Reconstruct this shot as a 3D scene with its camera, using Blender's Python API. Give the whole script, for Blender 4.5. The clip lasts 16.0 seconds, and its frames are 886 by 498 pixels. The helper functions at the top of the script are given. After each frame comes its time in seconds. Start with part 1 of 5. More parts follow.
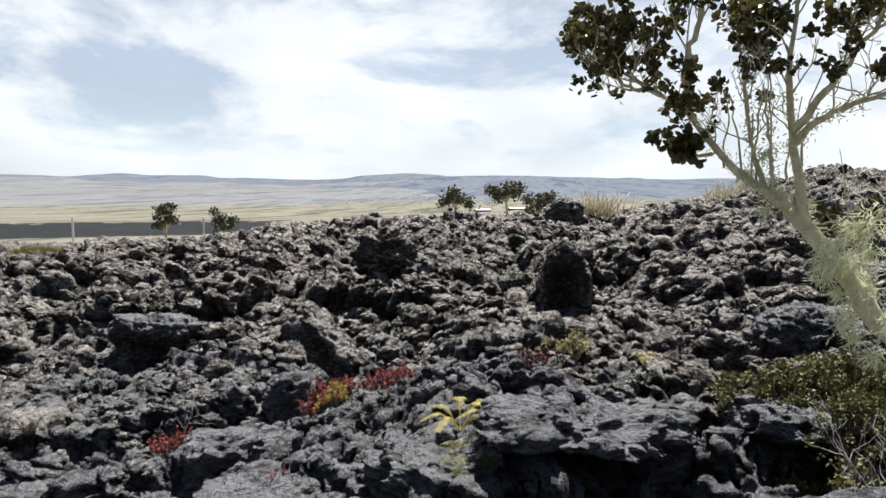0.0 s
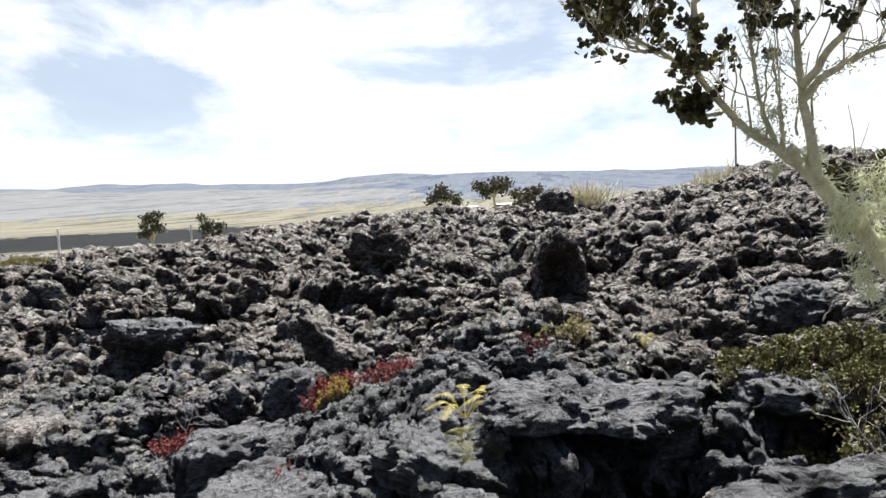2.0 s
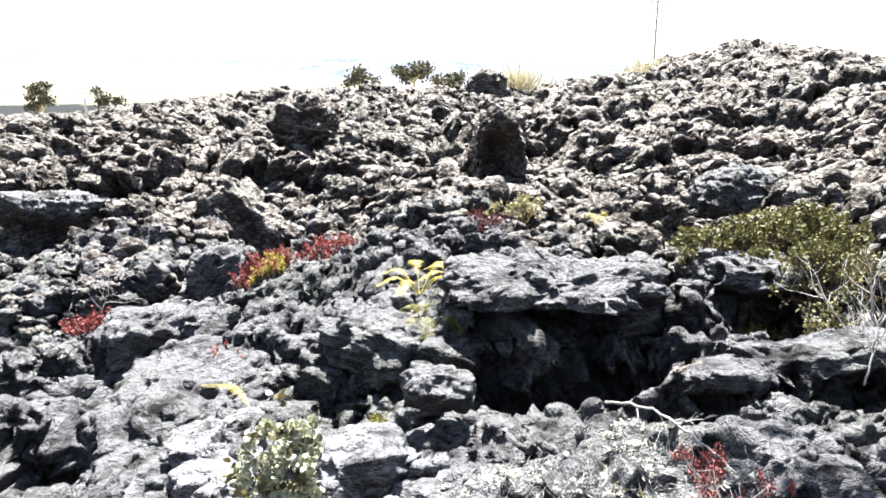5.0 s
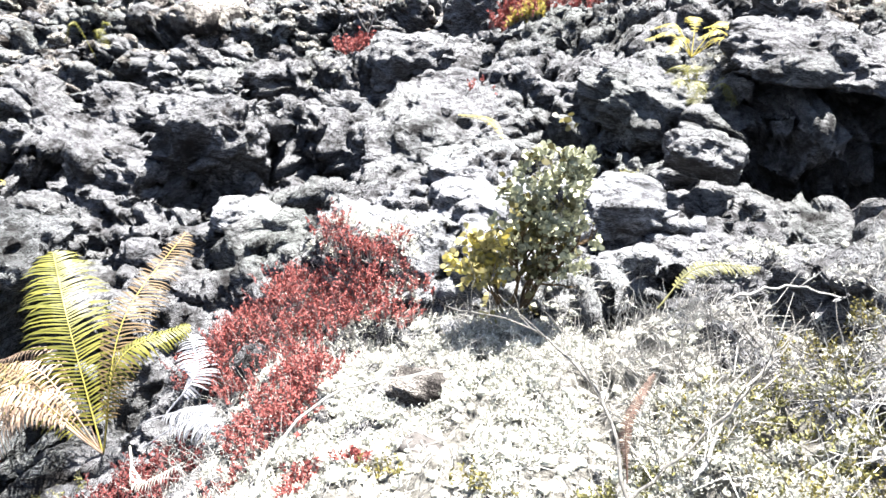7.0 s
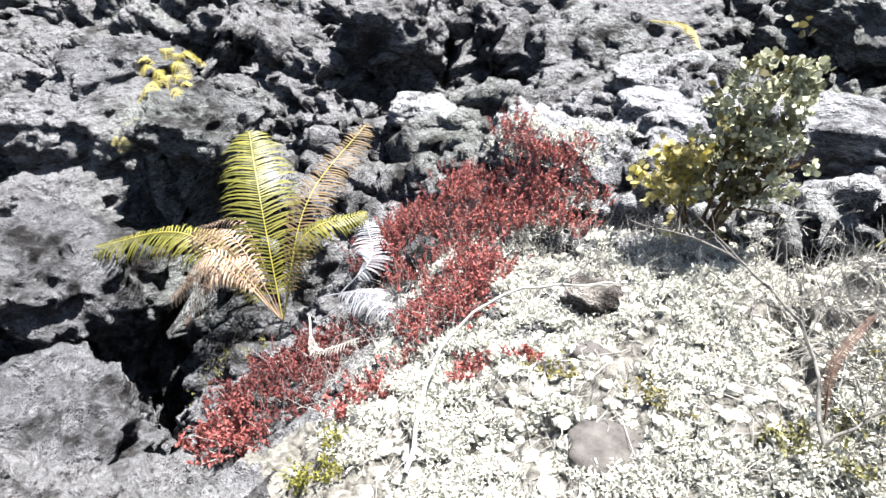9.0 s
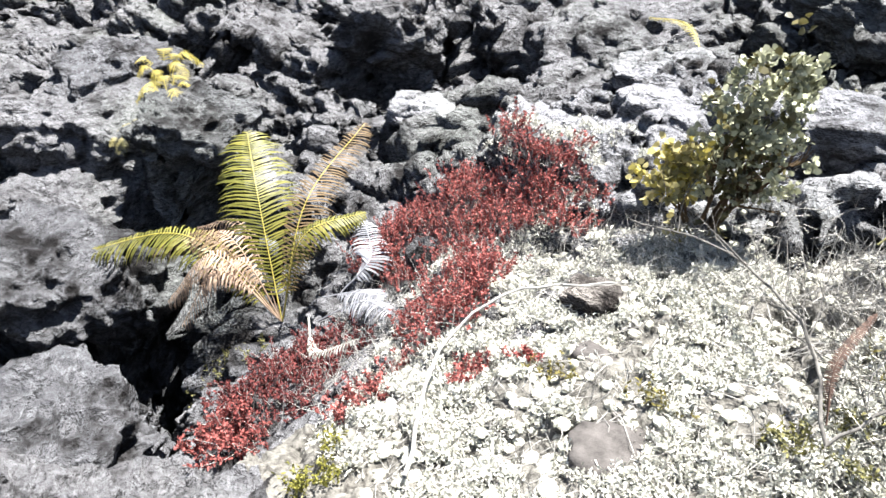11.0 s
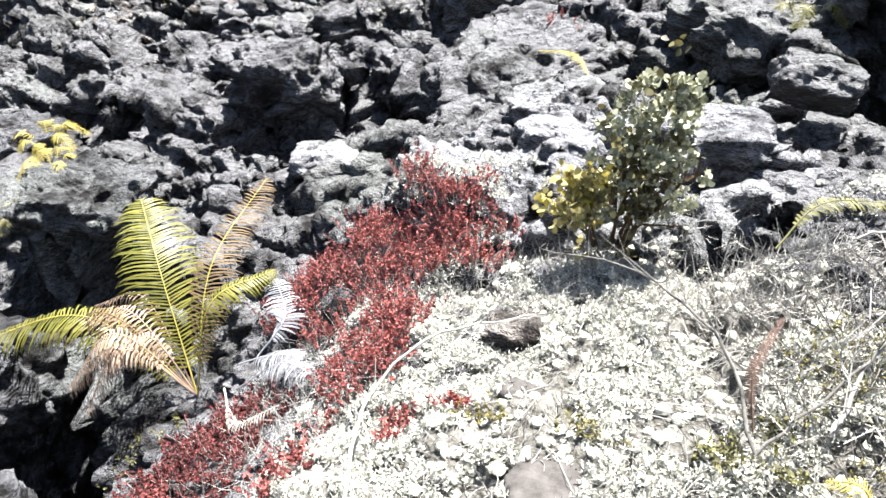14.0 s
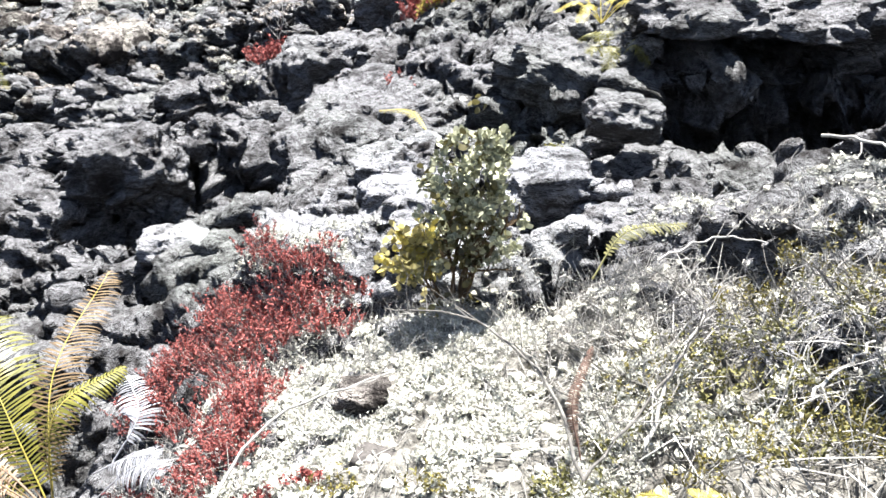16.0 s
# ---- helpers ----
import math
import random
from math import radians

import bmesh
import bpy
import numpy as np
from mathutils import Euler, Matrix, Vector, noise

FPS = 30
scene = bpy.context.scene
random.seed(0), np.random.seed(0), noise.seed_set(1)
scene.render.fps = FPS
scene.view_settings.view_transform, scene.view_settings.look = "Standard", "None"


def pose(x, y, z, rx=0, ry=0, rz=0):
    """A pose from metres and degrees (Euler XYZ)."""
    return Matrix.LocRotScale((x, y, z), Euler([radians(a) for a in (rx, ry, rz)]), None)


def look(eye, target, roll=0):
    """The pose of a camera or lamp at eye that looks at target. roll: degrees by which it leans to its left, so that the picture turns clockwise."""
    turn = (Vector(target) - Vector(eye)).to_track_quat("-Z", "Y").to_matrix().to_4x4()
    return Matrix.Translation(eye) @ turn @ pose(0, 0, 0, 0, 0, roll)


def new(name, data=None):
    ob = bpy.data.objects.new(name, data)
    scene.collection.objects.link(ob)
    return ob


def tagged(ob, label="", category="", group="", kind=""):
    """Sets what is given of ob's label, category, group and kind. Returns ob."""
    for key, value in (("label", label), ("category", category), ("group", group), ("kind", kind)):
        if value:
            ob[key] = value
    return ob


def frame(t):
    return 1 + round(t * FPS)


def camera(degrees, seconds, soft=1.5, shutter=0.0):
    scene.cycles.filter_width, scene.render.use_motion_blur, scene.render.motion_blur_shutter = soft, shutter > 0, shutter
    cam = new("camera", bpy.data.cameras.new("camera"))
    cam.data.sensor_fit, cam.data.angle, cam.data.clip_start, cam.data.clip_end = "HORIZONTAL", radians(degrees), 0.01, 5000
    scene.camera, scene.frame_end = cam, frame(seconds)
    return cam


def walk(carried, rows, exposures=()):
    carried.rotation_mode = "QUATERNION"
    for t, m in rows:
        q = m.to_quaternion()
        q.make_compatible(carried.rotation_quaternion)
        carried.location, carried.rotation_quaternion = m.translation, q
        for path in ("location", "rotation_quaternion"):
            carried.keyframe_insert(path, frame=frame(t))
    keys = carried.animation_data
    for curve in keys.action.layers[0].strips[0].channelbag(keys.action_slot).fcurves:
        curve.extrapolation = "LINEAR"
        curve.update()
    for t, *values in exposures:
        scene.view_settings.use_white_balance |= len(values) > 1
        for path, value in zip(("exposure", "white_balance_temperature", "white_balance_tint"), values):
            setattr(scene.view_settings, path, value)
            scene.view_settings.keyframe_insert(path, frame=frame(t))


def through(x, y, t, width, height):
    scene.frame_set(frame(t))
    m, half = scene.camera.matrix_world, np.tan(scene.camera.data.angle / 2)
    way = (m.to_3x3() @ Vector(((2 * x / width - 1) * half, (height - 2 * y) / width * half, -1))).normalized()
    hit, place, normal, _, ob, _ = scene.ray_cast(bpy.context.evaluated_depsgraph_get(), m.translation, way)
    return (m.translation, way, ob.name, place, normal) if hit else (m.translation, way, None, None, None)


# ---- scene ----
cam = camera(66.2, 16.0, soft=1.5)
PATH = [
    (0, (0.028, 1.076, 1.674), (-0.215, 3.057, 1.542), -0.2),
    (0.5, (0.025, 1.07, 1.659), (-0.254, 3.042, 1.476), -0.2),
    (1, (0.004, 1.101, 1.603), (-0.227, 3.071, 1.347), -0.9),
    (1.5, (-0.022, 1.065, 1.592), (-0.266, 3.042, 1.409), -2.9),
    (2, (-0.052, 1.097, 1.58), (-0.263, 3.081, 1.443), -2.4),
    (2.5, (-0.11, 1.249, 1.538), (-0.315, 3.229, 1.354), -3.3),
    (3, (-0.092, 1.443, 1.565), (-0.181, 3.424, 1.306), -4.2),
    (3.2, (-0.077, 1.5, 1.594), (-0.157, 3.485, 1.37), -4.0),
    (5.3, (-0.455, 1.546, 1.303), (-0.419, 3.455, 0.707), 0.5),
    (5.5, (-0.473, 1.565, 1.27), (-0.497, 3.435, 0.56), 0.7),
    (6, (-0.532, 1.555, 1.237), (-0.752, 3.328, 0.338), 1.4),
    (6.5, (-0.57, 1.529, 1.225), (-0.935, 3.223, 0.225), 1.9),
    (7, (-0.628, 1.497, 1.208), (-1.145, 3.093, 0.12), 2.5),
    (7.5, (-0.67, 1.493, 1.188), (-1.305, 2.981, 0.012), 1.9),
    (8, (-0.707, 1.458, 1.145), (-1.417, 2.826, -0.131), 1.6),
    (8.5, (-0.733, 1.446, 1.148), (-1.495, 2.764, -0.149), 1.3),
    (8.7, (-0.742, 1.442, 1.153), (-1.544, 2.738, -0.142), 0.5),
    (10.8, (-0.765, 1.452, 1.157), (-1.622, 2.693, -0.156), -1.9),
    (11, (-0.753, 1.457, 1.152), (-1.576, 2.733, -0.15), -0.7),
    (11.5, (-0.708, 1.482, 1.149), (-1.367, 2.891, -0.109), 1.0),
    (12, (-0.691, 1.503, 1.15), (-1.31, 2.947, -0.088), -1.2),
    (12.5, (-0.704, 1.522, 1.154), (-1.352, 2.983, -0.048), -2.1),
    (13, (-0.707, 1.516, 1.16), (-1.382, 2.993, -0.008), -2.9),
    (13.5, (-0.735, 1.516, 1.138), (-1.422, 2.955, -0.069), -1.9),
    (14, (-0.749, 1.525, 1.127), (-1.406, 2.973, -0.086), -1.8),
    (14.5, (-0.685, 1.568, 1.146), (-1.201, 3.111, -0.016), -1.8),
    (15, (-0.631, 1.581, 1.162), (-1.046, 3.169, 0.019), -1.2),
    (15.5, (-0.614, 1.566, 1.173), (-1.046, 3.162, 0.046), -1.9),
    (16, (-0.558, 1.573, 1.185), (-0.942, 3.195, 0.079), -3.3),
]
walk(cam, [(t, look(eye, target, roll)) for t, eye, target, roll in PATH],
     exposures=[(0, 1.0), (1, 1.22), (2, 1.22), (2.5, 1.32), (3.2, 1.5), (5.3, 2.72), (6.2, 2.88), (7, 2.87), (7.5, 2.6), (8.2, 2.38), (11, 2.28), (13, 2.37), (16, 2.46)])

# ---- light ----
SUN_DIR = Vector((0.046, 0.407, 0.91)).normalized()
world = bpy.data.worlds.new("sky")
scene.world = world
world.use_nodes = True


def build_sky():
    nt = world.node_tree
    nt.nodes.clear()
    N, L = nt.nodes.new, nt.links.new
    sky = N("ShaderNodeTexSky")
    sky.sky_type, sky.sun_disc = "NISHITA", False
    sky.sun_elevation = math.asin(SUN_DIR.z)
    sky.sun_rotation = math.atan2(SUN_DIR.x, SUN_DIR.y)
    sky.altitude = 2000
    blue = N("ShaderNodeBackground")
    blue.inputs["Strength"].default_value = 0.05
    L(sky.outputs[0], blue.inputs[0])
    co = N("ShaderNodeTexCoord")
    sep = N("ShaderNodeSeparateXYZ")
    L(co.outputs["Generated"], sep.inputs[0])
    flat = N("ShaderNodeMapping")
    flat.inputs["Scale"].default_value = (1.0, 1.0, 2.6)
    L(co.outputs["Generated"], flat.inputs[0])
    n1 = N("ShaderNodeTexNoise")
    n1.inputs["Scale"].default_value = 3.8; n1.inputs["Detail"].default_value = 8; n1.inputs["Roughness"].default_value = 0.6
    n1.inputs["Distortion"].default_value = 0.3
    L(flat.outputs[0], n1.inputs["Vector"])
    cover = N("ShaderNodeMapRange")
    cover.inputs["From Min"].default_value = 0.42; cover.inputs["From Max"].default_value = 0.55; cover.inputs["To Min"].default_value = 0.45
    L(n1.outputs["Fac"], cover.inputs["Value"])
    # towards the horizon the cloud closes
    low = N("ShaderNodeMapRange")
    low.inputs["From Min"].default_value = 0.0; low.inputs["From Max"].default_value = 0.1
    low.inputs["To Min"].default_value = 0.9; low.inputs["To Max"].default_value = 0.0
    L(sep.outputs["Z"], low.inputs["Value"])
    clear = N("ShaderNodeMapRange")
    clear.inputs["From Min"].default_value = 0.28; clear.inputs["From Max"].default_value = 0.6
    clear.inputs["To Min"].default_value = 1.0; clear.inputs["To Max"].default_value = 0.05
    L(sep.outputs["Z"], clear.inputs["Value"])
    thin = N("ShaderNodeMath"); thin.operation = "MULTIPLY"
    L(cover.outputs[0], thin.inputs[0]); L(clear.outputs[0], thin.inputs[1])
    add = N("ShaderNodeMath"); add.operation = "ADD"; add.use_clamp = True
    L(thin.outputs[0], add.inputs[0]); L(low.outputs[0], add.inputs[1])
    n2 = N("ShaderNodeTexNoise")
    n2.inputs["Scale"].default_value = 5.5; n2.inputs["Detail"].default_value = 6
    L(flat.outputs[0], n2.inputs["Vector"])
    shade = N("ShaderNodeMapRange")
    shade.inputs["From Min"].default_value = 0.3; shade.inputs["From Max"].default_value = 0.65
    shade.inputs["To Min"].default_value = 0.84; shade.inputs["To Max"].default_value = 1.0
    L(n2.outputs["Fac"], shade.inputs["Value"])
    cloud = N("ShaderNodeBackground")
    cloud.inputs["Color"].default_value = (0.9, 0.95, 1.0, 1)
    toward = N("ShaderNodeVectorMath"); toward.operation = "DOT_PRODUCT"
    L(co.outputs["Generated"], toward.inputs[0]); toward.inputs[1].default_value = SUN_DIR
    glow = N("ShaderNodeMapRange")
    glow.inputs["From Min"].default_value = 0.0; glow.inputs["From Max"].default_value = 0.38
    glow.inputs["To Min"].default_value = 0.02; glow.inputs["To Max"].default_value = 0.56
    L(toward.outputs["Value"], glow.inputs["Value"])
    mul = N("ShaderNodeMath"); mul.operation = "MULTIPLY"
    L(shade.outputs[0], mul.inputs[0]); L(glow.outputs[0], mul.inputs[1]); L(mul.outputs[0], cloud.inputs["Strength"])
    mix = N("ShaderNodeMixShader")
    L(add.outputs[0], mix.inputs[0]); L(blue.outputs[0], mix.inputs[1]); L(cloud.outputs[0], mix.inputs[2])
    out = N("ShaderNodeOutputWorld")
    L(mix.outputs[0], out.inputs[0])


build_sky()
sun_data = bpy.data.lights.new("sun", "SUN")
sun_data.energy, sun_data.angle, sun_data.color = 5.0, radians(0.53), (1.0, 0.975, 0.94)
sun = new("sun", sun_data)
sun.matrix_world = look(SUN_DIR * 50, (0, 0, 0))


# ---- noise ----
def hash01(ix, iy, iz, seed=0):
    h = (ix.astype(np.int64) * 374761393 + iy.astype(np.int64) * 668265263 + iz.astype(np.int64) * 2147483647 + seed * 1274126177) & 0xFFFFFFFF
    h = ((h ^ (h >> 13)) * 1274126177) & 0xFFFFFFFF
    h = ((h ^ (h >> 15)) * 2246822519) & 0xFFFFFFFF
    return (h ^ (h >> 16)) / 4294967296.0


def vnoise(p, seed=0):
    """Smooth value noise of an (n, 3) array, -1 to 1."""
    i = np.floor(p)
    f = p - i
    f = f * f * f * (f * (f * 6 - 15) + 10)
    out = np.zeros(len(p))
    for a in (0, 1):
        for b in (0, 1):
            for c in (0, 1):
                w = (f[:, 0] if a else 1 - f[:, 0]) * (f[:, 1] if b else 1 - f[:, 1]) * (f[:, 2] if c else 1 - f[:, 2])
                out += w * hash01(i[:, 0] + a, i[:, 1] + b, i[:, 2] + c, seed)
    return out * 2 - 1


def fbm(p, octaves=4, seed=0):
    out, amp = np.zeros(len(p)), 1.0
    for n in range(octaves):
        out += amp * vnoise(p * 2.03 ** n + 17.3 * n, seed + n)
        amp *= 0.5
    return out


def cells(p, seed=0):
    """Distance to the nearest and second nearest scattered point, and a random number of the nearest."""
    i = np.floor(p)
    f1 = np.full(len(p), 9.0)
    f2, who = f1.copy(), np.zeros(len(p))
    flat = p.shape[1] == 2
    for a in (-1, 0, 1):
        for b in (-1, 0, 1):
            for c in ((0,) if flat else (-1, 0, 1)):
                ix, iy = i[:, 0] + a, i[:, 1] + b
                iz = np.zeros(len(p)) if flat else i[:, 2] + c
                d = (ix + hash01(ix, iy, iz, seed) - p[:, 0]) ** 2 + (iy + hash01(ix, iy, iz, seed + 7) - p[:, 1]) ** 2
                if not flat:
                    d = d + (iz + hash01(ix, iy, iz, seed + 13) - p[:, 2]) ** 2
                near = d < f1
                f2 = np.where(near, f1, np.minimum(f2, d))
                who = np.where(near, hash01(ix, iy, iz, seed + 23), who)
                f1 = np.where(near, d, f1)
    return np.sqrt(f1), np.sqrt(f2), who


def ridges(p, octaves, seed):
    """Sharp-crested noise, about -0.5 to 0.5."""
    out, amp, gate = np.zeros(len(p)), 1.0, 1.0
    for n in range(octaves):
        s = 1 - np.abs(vnoise(p * 2.1 ** n + 9.7 * n, seed + n)) * 1.9
        out += amp * s * gate
        gate = np.clip(0.4 + s, 0.25, 1)
        amp *= 0.52
    return out * 0.5


def step(a, b, v):
    s = np.clip((v - a) / (b - a), 0, 1)
    return s * s * (3 - 2 * s)


def bump(x, y, cx, cy, rx, ry):
    return np.exp(-(((x - cx) / rx) ** 2 + ((y - cy) / ry) ** 2))


# ---- materials ----
def material(name):
    m = bpy.data.materials.new(name)
    m.use_nodes = True
    nt = m.node_tree
    return m, nt, nt.nodes["Principled BSDF"]


def noise_tex(nt, vec, scale, detail=5, rough=0.6):
    n = nt.nodes.new("ShaderNodeTexNoise")
    n.inputs["Scale"].default_value, n.inputs["Detail"].default_value, n.inputs["Roughness"].default_value = scale, detail, rough
    nt.links.new(vec, n.inputs["Vector"])
    return n.outputs["Fac"]


def ramp(nt, fac, *stops):
    r = nt.nodes.new("ShaderNodeValToRGB")
    e = r.color_ramp.elements
    while len(e) < len(stops):
        e.new(0.5)
    for el, (pos, col) in zip(e, stops):
        el.position, el.color = pos, (*col, 1)
    nt.links.new(fac, r.inputs[0])
    return r.outputs[0]


def mixed(nt, fac, a, b):
    m = nt.nodes.new("ShaderNodeMix")
    m.data_type = "RGBA"
    for sock, v in ((m.inputs[0], fac), (m.inputs[6], a), (m.inputs[7], b)):
        if isinstance(v, (int, float)):
            sock.default_value = v
        elif isinstance(v, tuple):
            sock.default_value = (*v, 1)
        else:
            nt.links.new(v, sock)
    return m.outputs[2]


def bumped(nt, bsdf, height, strength, distance):
    b = nt.nodes.new("ShaderNodeBump")
    b.inputs["Strength"].default_value, b.inputs["Distance"].default_value = strength, distance
    nt.links.new(height, b.inputs["Height"])
    nt.links.new(b.outputs[0], bsdf.inputs["Normal"])


def math_node(nt, op, a, b):
    n = nt.nodes.new("ShaderNodeMath")
    n.operation = op
    for sock, v in zip(n.inputs, (a, b)):
        if isinstance(v, (int, float)):
            sock.default_value = v
        else:
            nt.links.new(v, sock)
    return n.outputs[0]


def ranged(nt, value, a, b, c=0.0, d=1.0):
    n = nt.nodes.new("ShaderNodeMapRange")
    n.inputs["From Min"].default_value, n.inputs["From Max"].default_value = a, b
    n.inputs["To Min"].default_value, n.inputs["To Max"].default_value = c, d
    nt.links.new(value, n.inputs["Value"])
    return n.outputs[0]


def lava_material(name, lichen, warm, pale, relief=0.06, side=0.3):
    """Clinkery lava: near-black pitted rock, grey lichen crust on what faces the sky; steep faces painted dark as
    shade.
    """
    m, nt, bsdf = material(name)
    geo = nt.nodes.new("ShaderNodeNewGeometry")
    vec = geo.outputs["Position"]
    big = noise_tex(nt, vec, 0.5, 4, 0.55)
    mid = noise_tex(nt, vec, 3.2, 6, 0.6)
    fine = noise_tex(nt, vec, 34, 5, 0.7)
    grain = noise_tex(nt, vec, 150, 3, 0.6)
    crag = noise_tex(nt, vec, 11, 6, 0.68)
    pits = nt.nodes.new("ShaderNodeTexVoronoi")
    pits.inputs["Scale"].default_value = 42
    nt.links.new(vec, pits.inputs["Vector"])
    knobs = nt.nodes.new("ShaderNodeTexVoronoi")
    knobs.feature = "SMOOTH_F1"
    knobs.inputs["Scale"].default_value = 17
    nt.links.new(vec, knobs.inputs["Vector"])
    height = math_node(nt, "ADD", math_node(nt, "MULTIPLY", crag, 1.3), math_node(nt, "MULTIPLY", knobs.outputs["Distance"], -1.0))
    height = math_node(nt, "ADD", height, math_node(nt, "MULTIPLY", pits.outputs["Distance"], 0.2))
    height = math_node(nt, "ADD", height, math_node(nt, "MULTIPLY", fine, 0.85))
    height = math_node(nt, "ADD", height, math_node(nt, "MULTIPLY", grain, 0.2))
    b = nt.nodes.new("ShaderNodeBump")
    b.inputs["Strength"].default_value, b.inputs["Distance"].default_value = 1.0, relief
    nt.links.new(height, b.inputs["Height"])
    nt.links.new(b.outputs[0], bsdf.inputs["Normal"])
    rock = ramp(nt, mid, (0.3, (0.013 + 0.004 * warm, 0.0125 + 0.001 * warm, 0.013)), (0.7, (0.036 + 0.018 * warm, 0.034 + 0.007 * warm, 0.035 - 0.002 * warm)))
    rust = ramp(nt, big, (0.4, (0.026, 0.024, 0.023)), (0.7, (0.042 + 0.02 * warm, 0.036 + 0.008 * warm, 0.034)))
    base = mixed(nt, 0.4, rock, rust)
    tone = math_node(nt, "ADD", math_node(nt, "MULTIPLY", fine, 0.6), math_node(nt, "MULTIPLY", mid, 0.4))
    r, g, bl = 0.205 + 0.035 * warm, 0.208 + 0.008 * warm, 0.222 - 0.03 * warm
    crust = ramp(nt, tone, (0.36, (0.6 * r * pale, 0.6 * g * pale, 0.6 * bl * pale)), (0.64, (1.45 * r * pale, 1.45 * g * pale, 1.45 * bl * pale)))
    hue = noise_tex(nt, vec, 0.7, 3, 0.5)
    crust = mixed(nt, ranged(nt, hue, 0.48, 0.66, 0.0, 0.5), crust, ramp(nt, tone, (0.36, (0.11 * pale, 0.125 * pale, 0.11 * pale)), (0.64, (0.27 * pale, 0.29 * pale, 0.255 * pale))))
    # besides lichen growth, this mask paints shade: faces turned from the sky stay near-black
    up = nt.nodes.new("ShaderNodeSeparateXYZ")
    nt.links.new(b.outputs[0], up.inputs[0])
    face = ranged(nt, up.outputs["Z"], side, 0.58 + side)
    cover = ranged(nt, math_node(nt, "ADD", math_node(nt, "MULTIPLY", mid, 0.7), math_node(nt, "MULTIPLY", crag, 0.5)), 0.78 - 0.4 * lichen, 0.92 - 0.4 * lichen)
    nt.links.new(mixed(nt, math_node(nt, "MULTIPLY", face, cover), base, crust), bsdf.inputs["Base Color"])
    bsdf.inputs["Roughness"].default_value = 0.85
    bsdf.inputs["Specular IOR Level"].default_value = 0.08
    return m


def leaf_material(name, a, b, rough=0.5, through=0.25):
    """Leaves: varied from leaf to leaf, letting some light through."""
    m, nt, bsdf = material(name)
    geo = nt.nodes.new("ShaderNodeNewGeometry")
    col = ramp(nt, geo.outputs["Random Per Island"], (0.0, a), (1.0, b))
    tone = noise_tex(nt, geo.outputs["Position"], 9, 3)
    half = nt.nodes.new("ShaderNodeMath"); half.operation = "MULTIPLY"; half.inputs[1].default_value = 0.45
    nt.links.new(tone, half.inputs[0])
    col = mixed(nt, half.outputs[0], col, tuple(0.6 * (u + v) for u, v in zip(a, b)))
    nt.links.new(col, bsdf.inputs["Base Color"])
    bsdf.inputs["Roughness"].default_value = rough
    tr = nt.nodes.new("ShaderNodeBsdfTranslucent")
    nt.links.new(col, tr.inputs["Color"])
    mx = nt.nodes.new("ShaderNodeMixShader")
    mx.inputs[0].default_value = through
    nt.links.new(bsdf.outputs[0], mx.inputs[1]); nt.links.new(tr.outputs[0], mx.inputs[2])
    nt.links.new(mx.outputs[0], nt.nodes["Material Output"].inputs[0])
    return m


def plain_material(name, a, b, scale=8.0, rough=0.85, bump_depth=0.01):
    m, nt, bsdf = material(name)
    geo = nt.nodes.new("ShaderNodeNewGeometry")
    f = noise_tex(nt, geo.outputs["Position"], scale, 7, 0.65)
    nt.links.new(ramp(nt, f, (0.3, a), (0.7, b)), bsdf.inputs["Base Color"])
    bsdf.inputs["Roughness"].default_value = rough
    bsdf.inputs["Specular IOR Level"].default_value = 0.1
    bumped(nt, bsdf, noise_tex(nt, geo.outputs["Position"], scale * 5, 6, 0.7), 0.6, bump_depth)
    return m


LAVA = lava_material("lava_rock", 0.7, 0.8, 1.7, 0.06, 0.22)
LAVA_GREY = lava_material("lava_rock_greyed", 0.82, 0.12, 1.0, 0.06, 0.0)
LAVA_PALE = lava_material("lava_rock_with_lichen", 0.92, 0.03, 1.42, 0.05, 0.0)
LAVA_DARK = lava_material("lava_rock_darker", 0.76, 0.0, 1.02, 0.075, 0.1)
BARK = plain_material("pale_bark", (0.5, 0.44, 0.27), (0.88, 0.81, 0.58), 25, 0.9, 0.004)
TWIG = plain_material("dead_twig", (0.19, 0.18, 0.17), (0.46, 0.45, 0.42), 40, 0.9, 0.002)
STEM = plain_material("brown_stem", (0.06, 0.04, 0.025), (0.14, 0.1, 0.06), 40, 0.9, 0.002)
SOIL_ROCK = plain_material("brown_grey_stone", (0.045, 0.041, 0.039), (0.115, 0.106, 0.1), 20, 0.9, 0.006)
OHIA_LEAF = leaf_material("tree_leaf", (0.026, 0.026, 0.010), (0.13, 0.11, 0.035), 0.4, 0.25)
SHRUB_LEAF = leaf_material("grey_green_leaf", (0.1, 0.108, 0.065), (0.55, 0.55, 0.38), 0.7, 0.12)
OLIVE_LEAF = leaf_material("olive_leaf", (0.014, 0.017, 0.005), (0.21, 0.195, 0.062), 0.7, 0.15)
PALE_LEAF = leaf_material("pale_olive_leaf", (0.16, 0.14, 0.05), (0.42, 0.37, 0.17), 0.5, 0.25)
YELLOW_LEAF = leaf_material("yellow_leaf", (0.33, 0.27, 0.05), (0.56, 0.48, 0.13), 0.5, 0.3)
FERN_GREEN = leaf_material("fern_green", (0.085, 0.09, 0.014), (0.215, 0.195, 0.034), 0.5, 0.2)
FERN_DARK = leaf_material("fern_dark_brown", (0.05, 0.03, 0.022), (0.17, 0.1, 0.075), 0.8, 0.1)
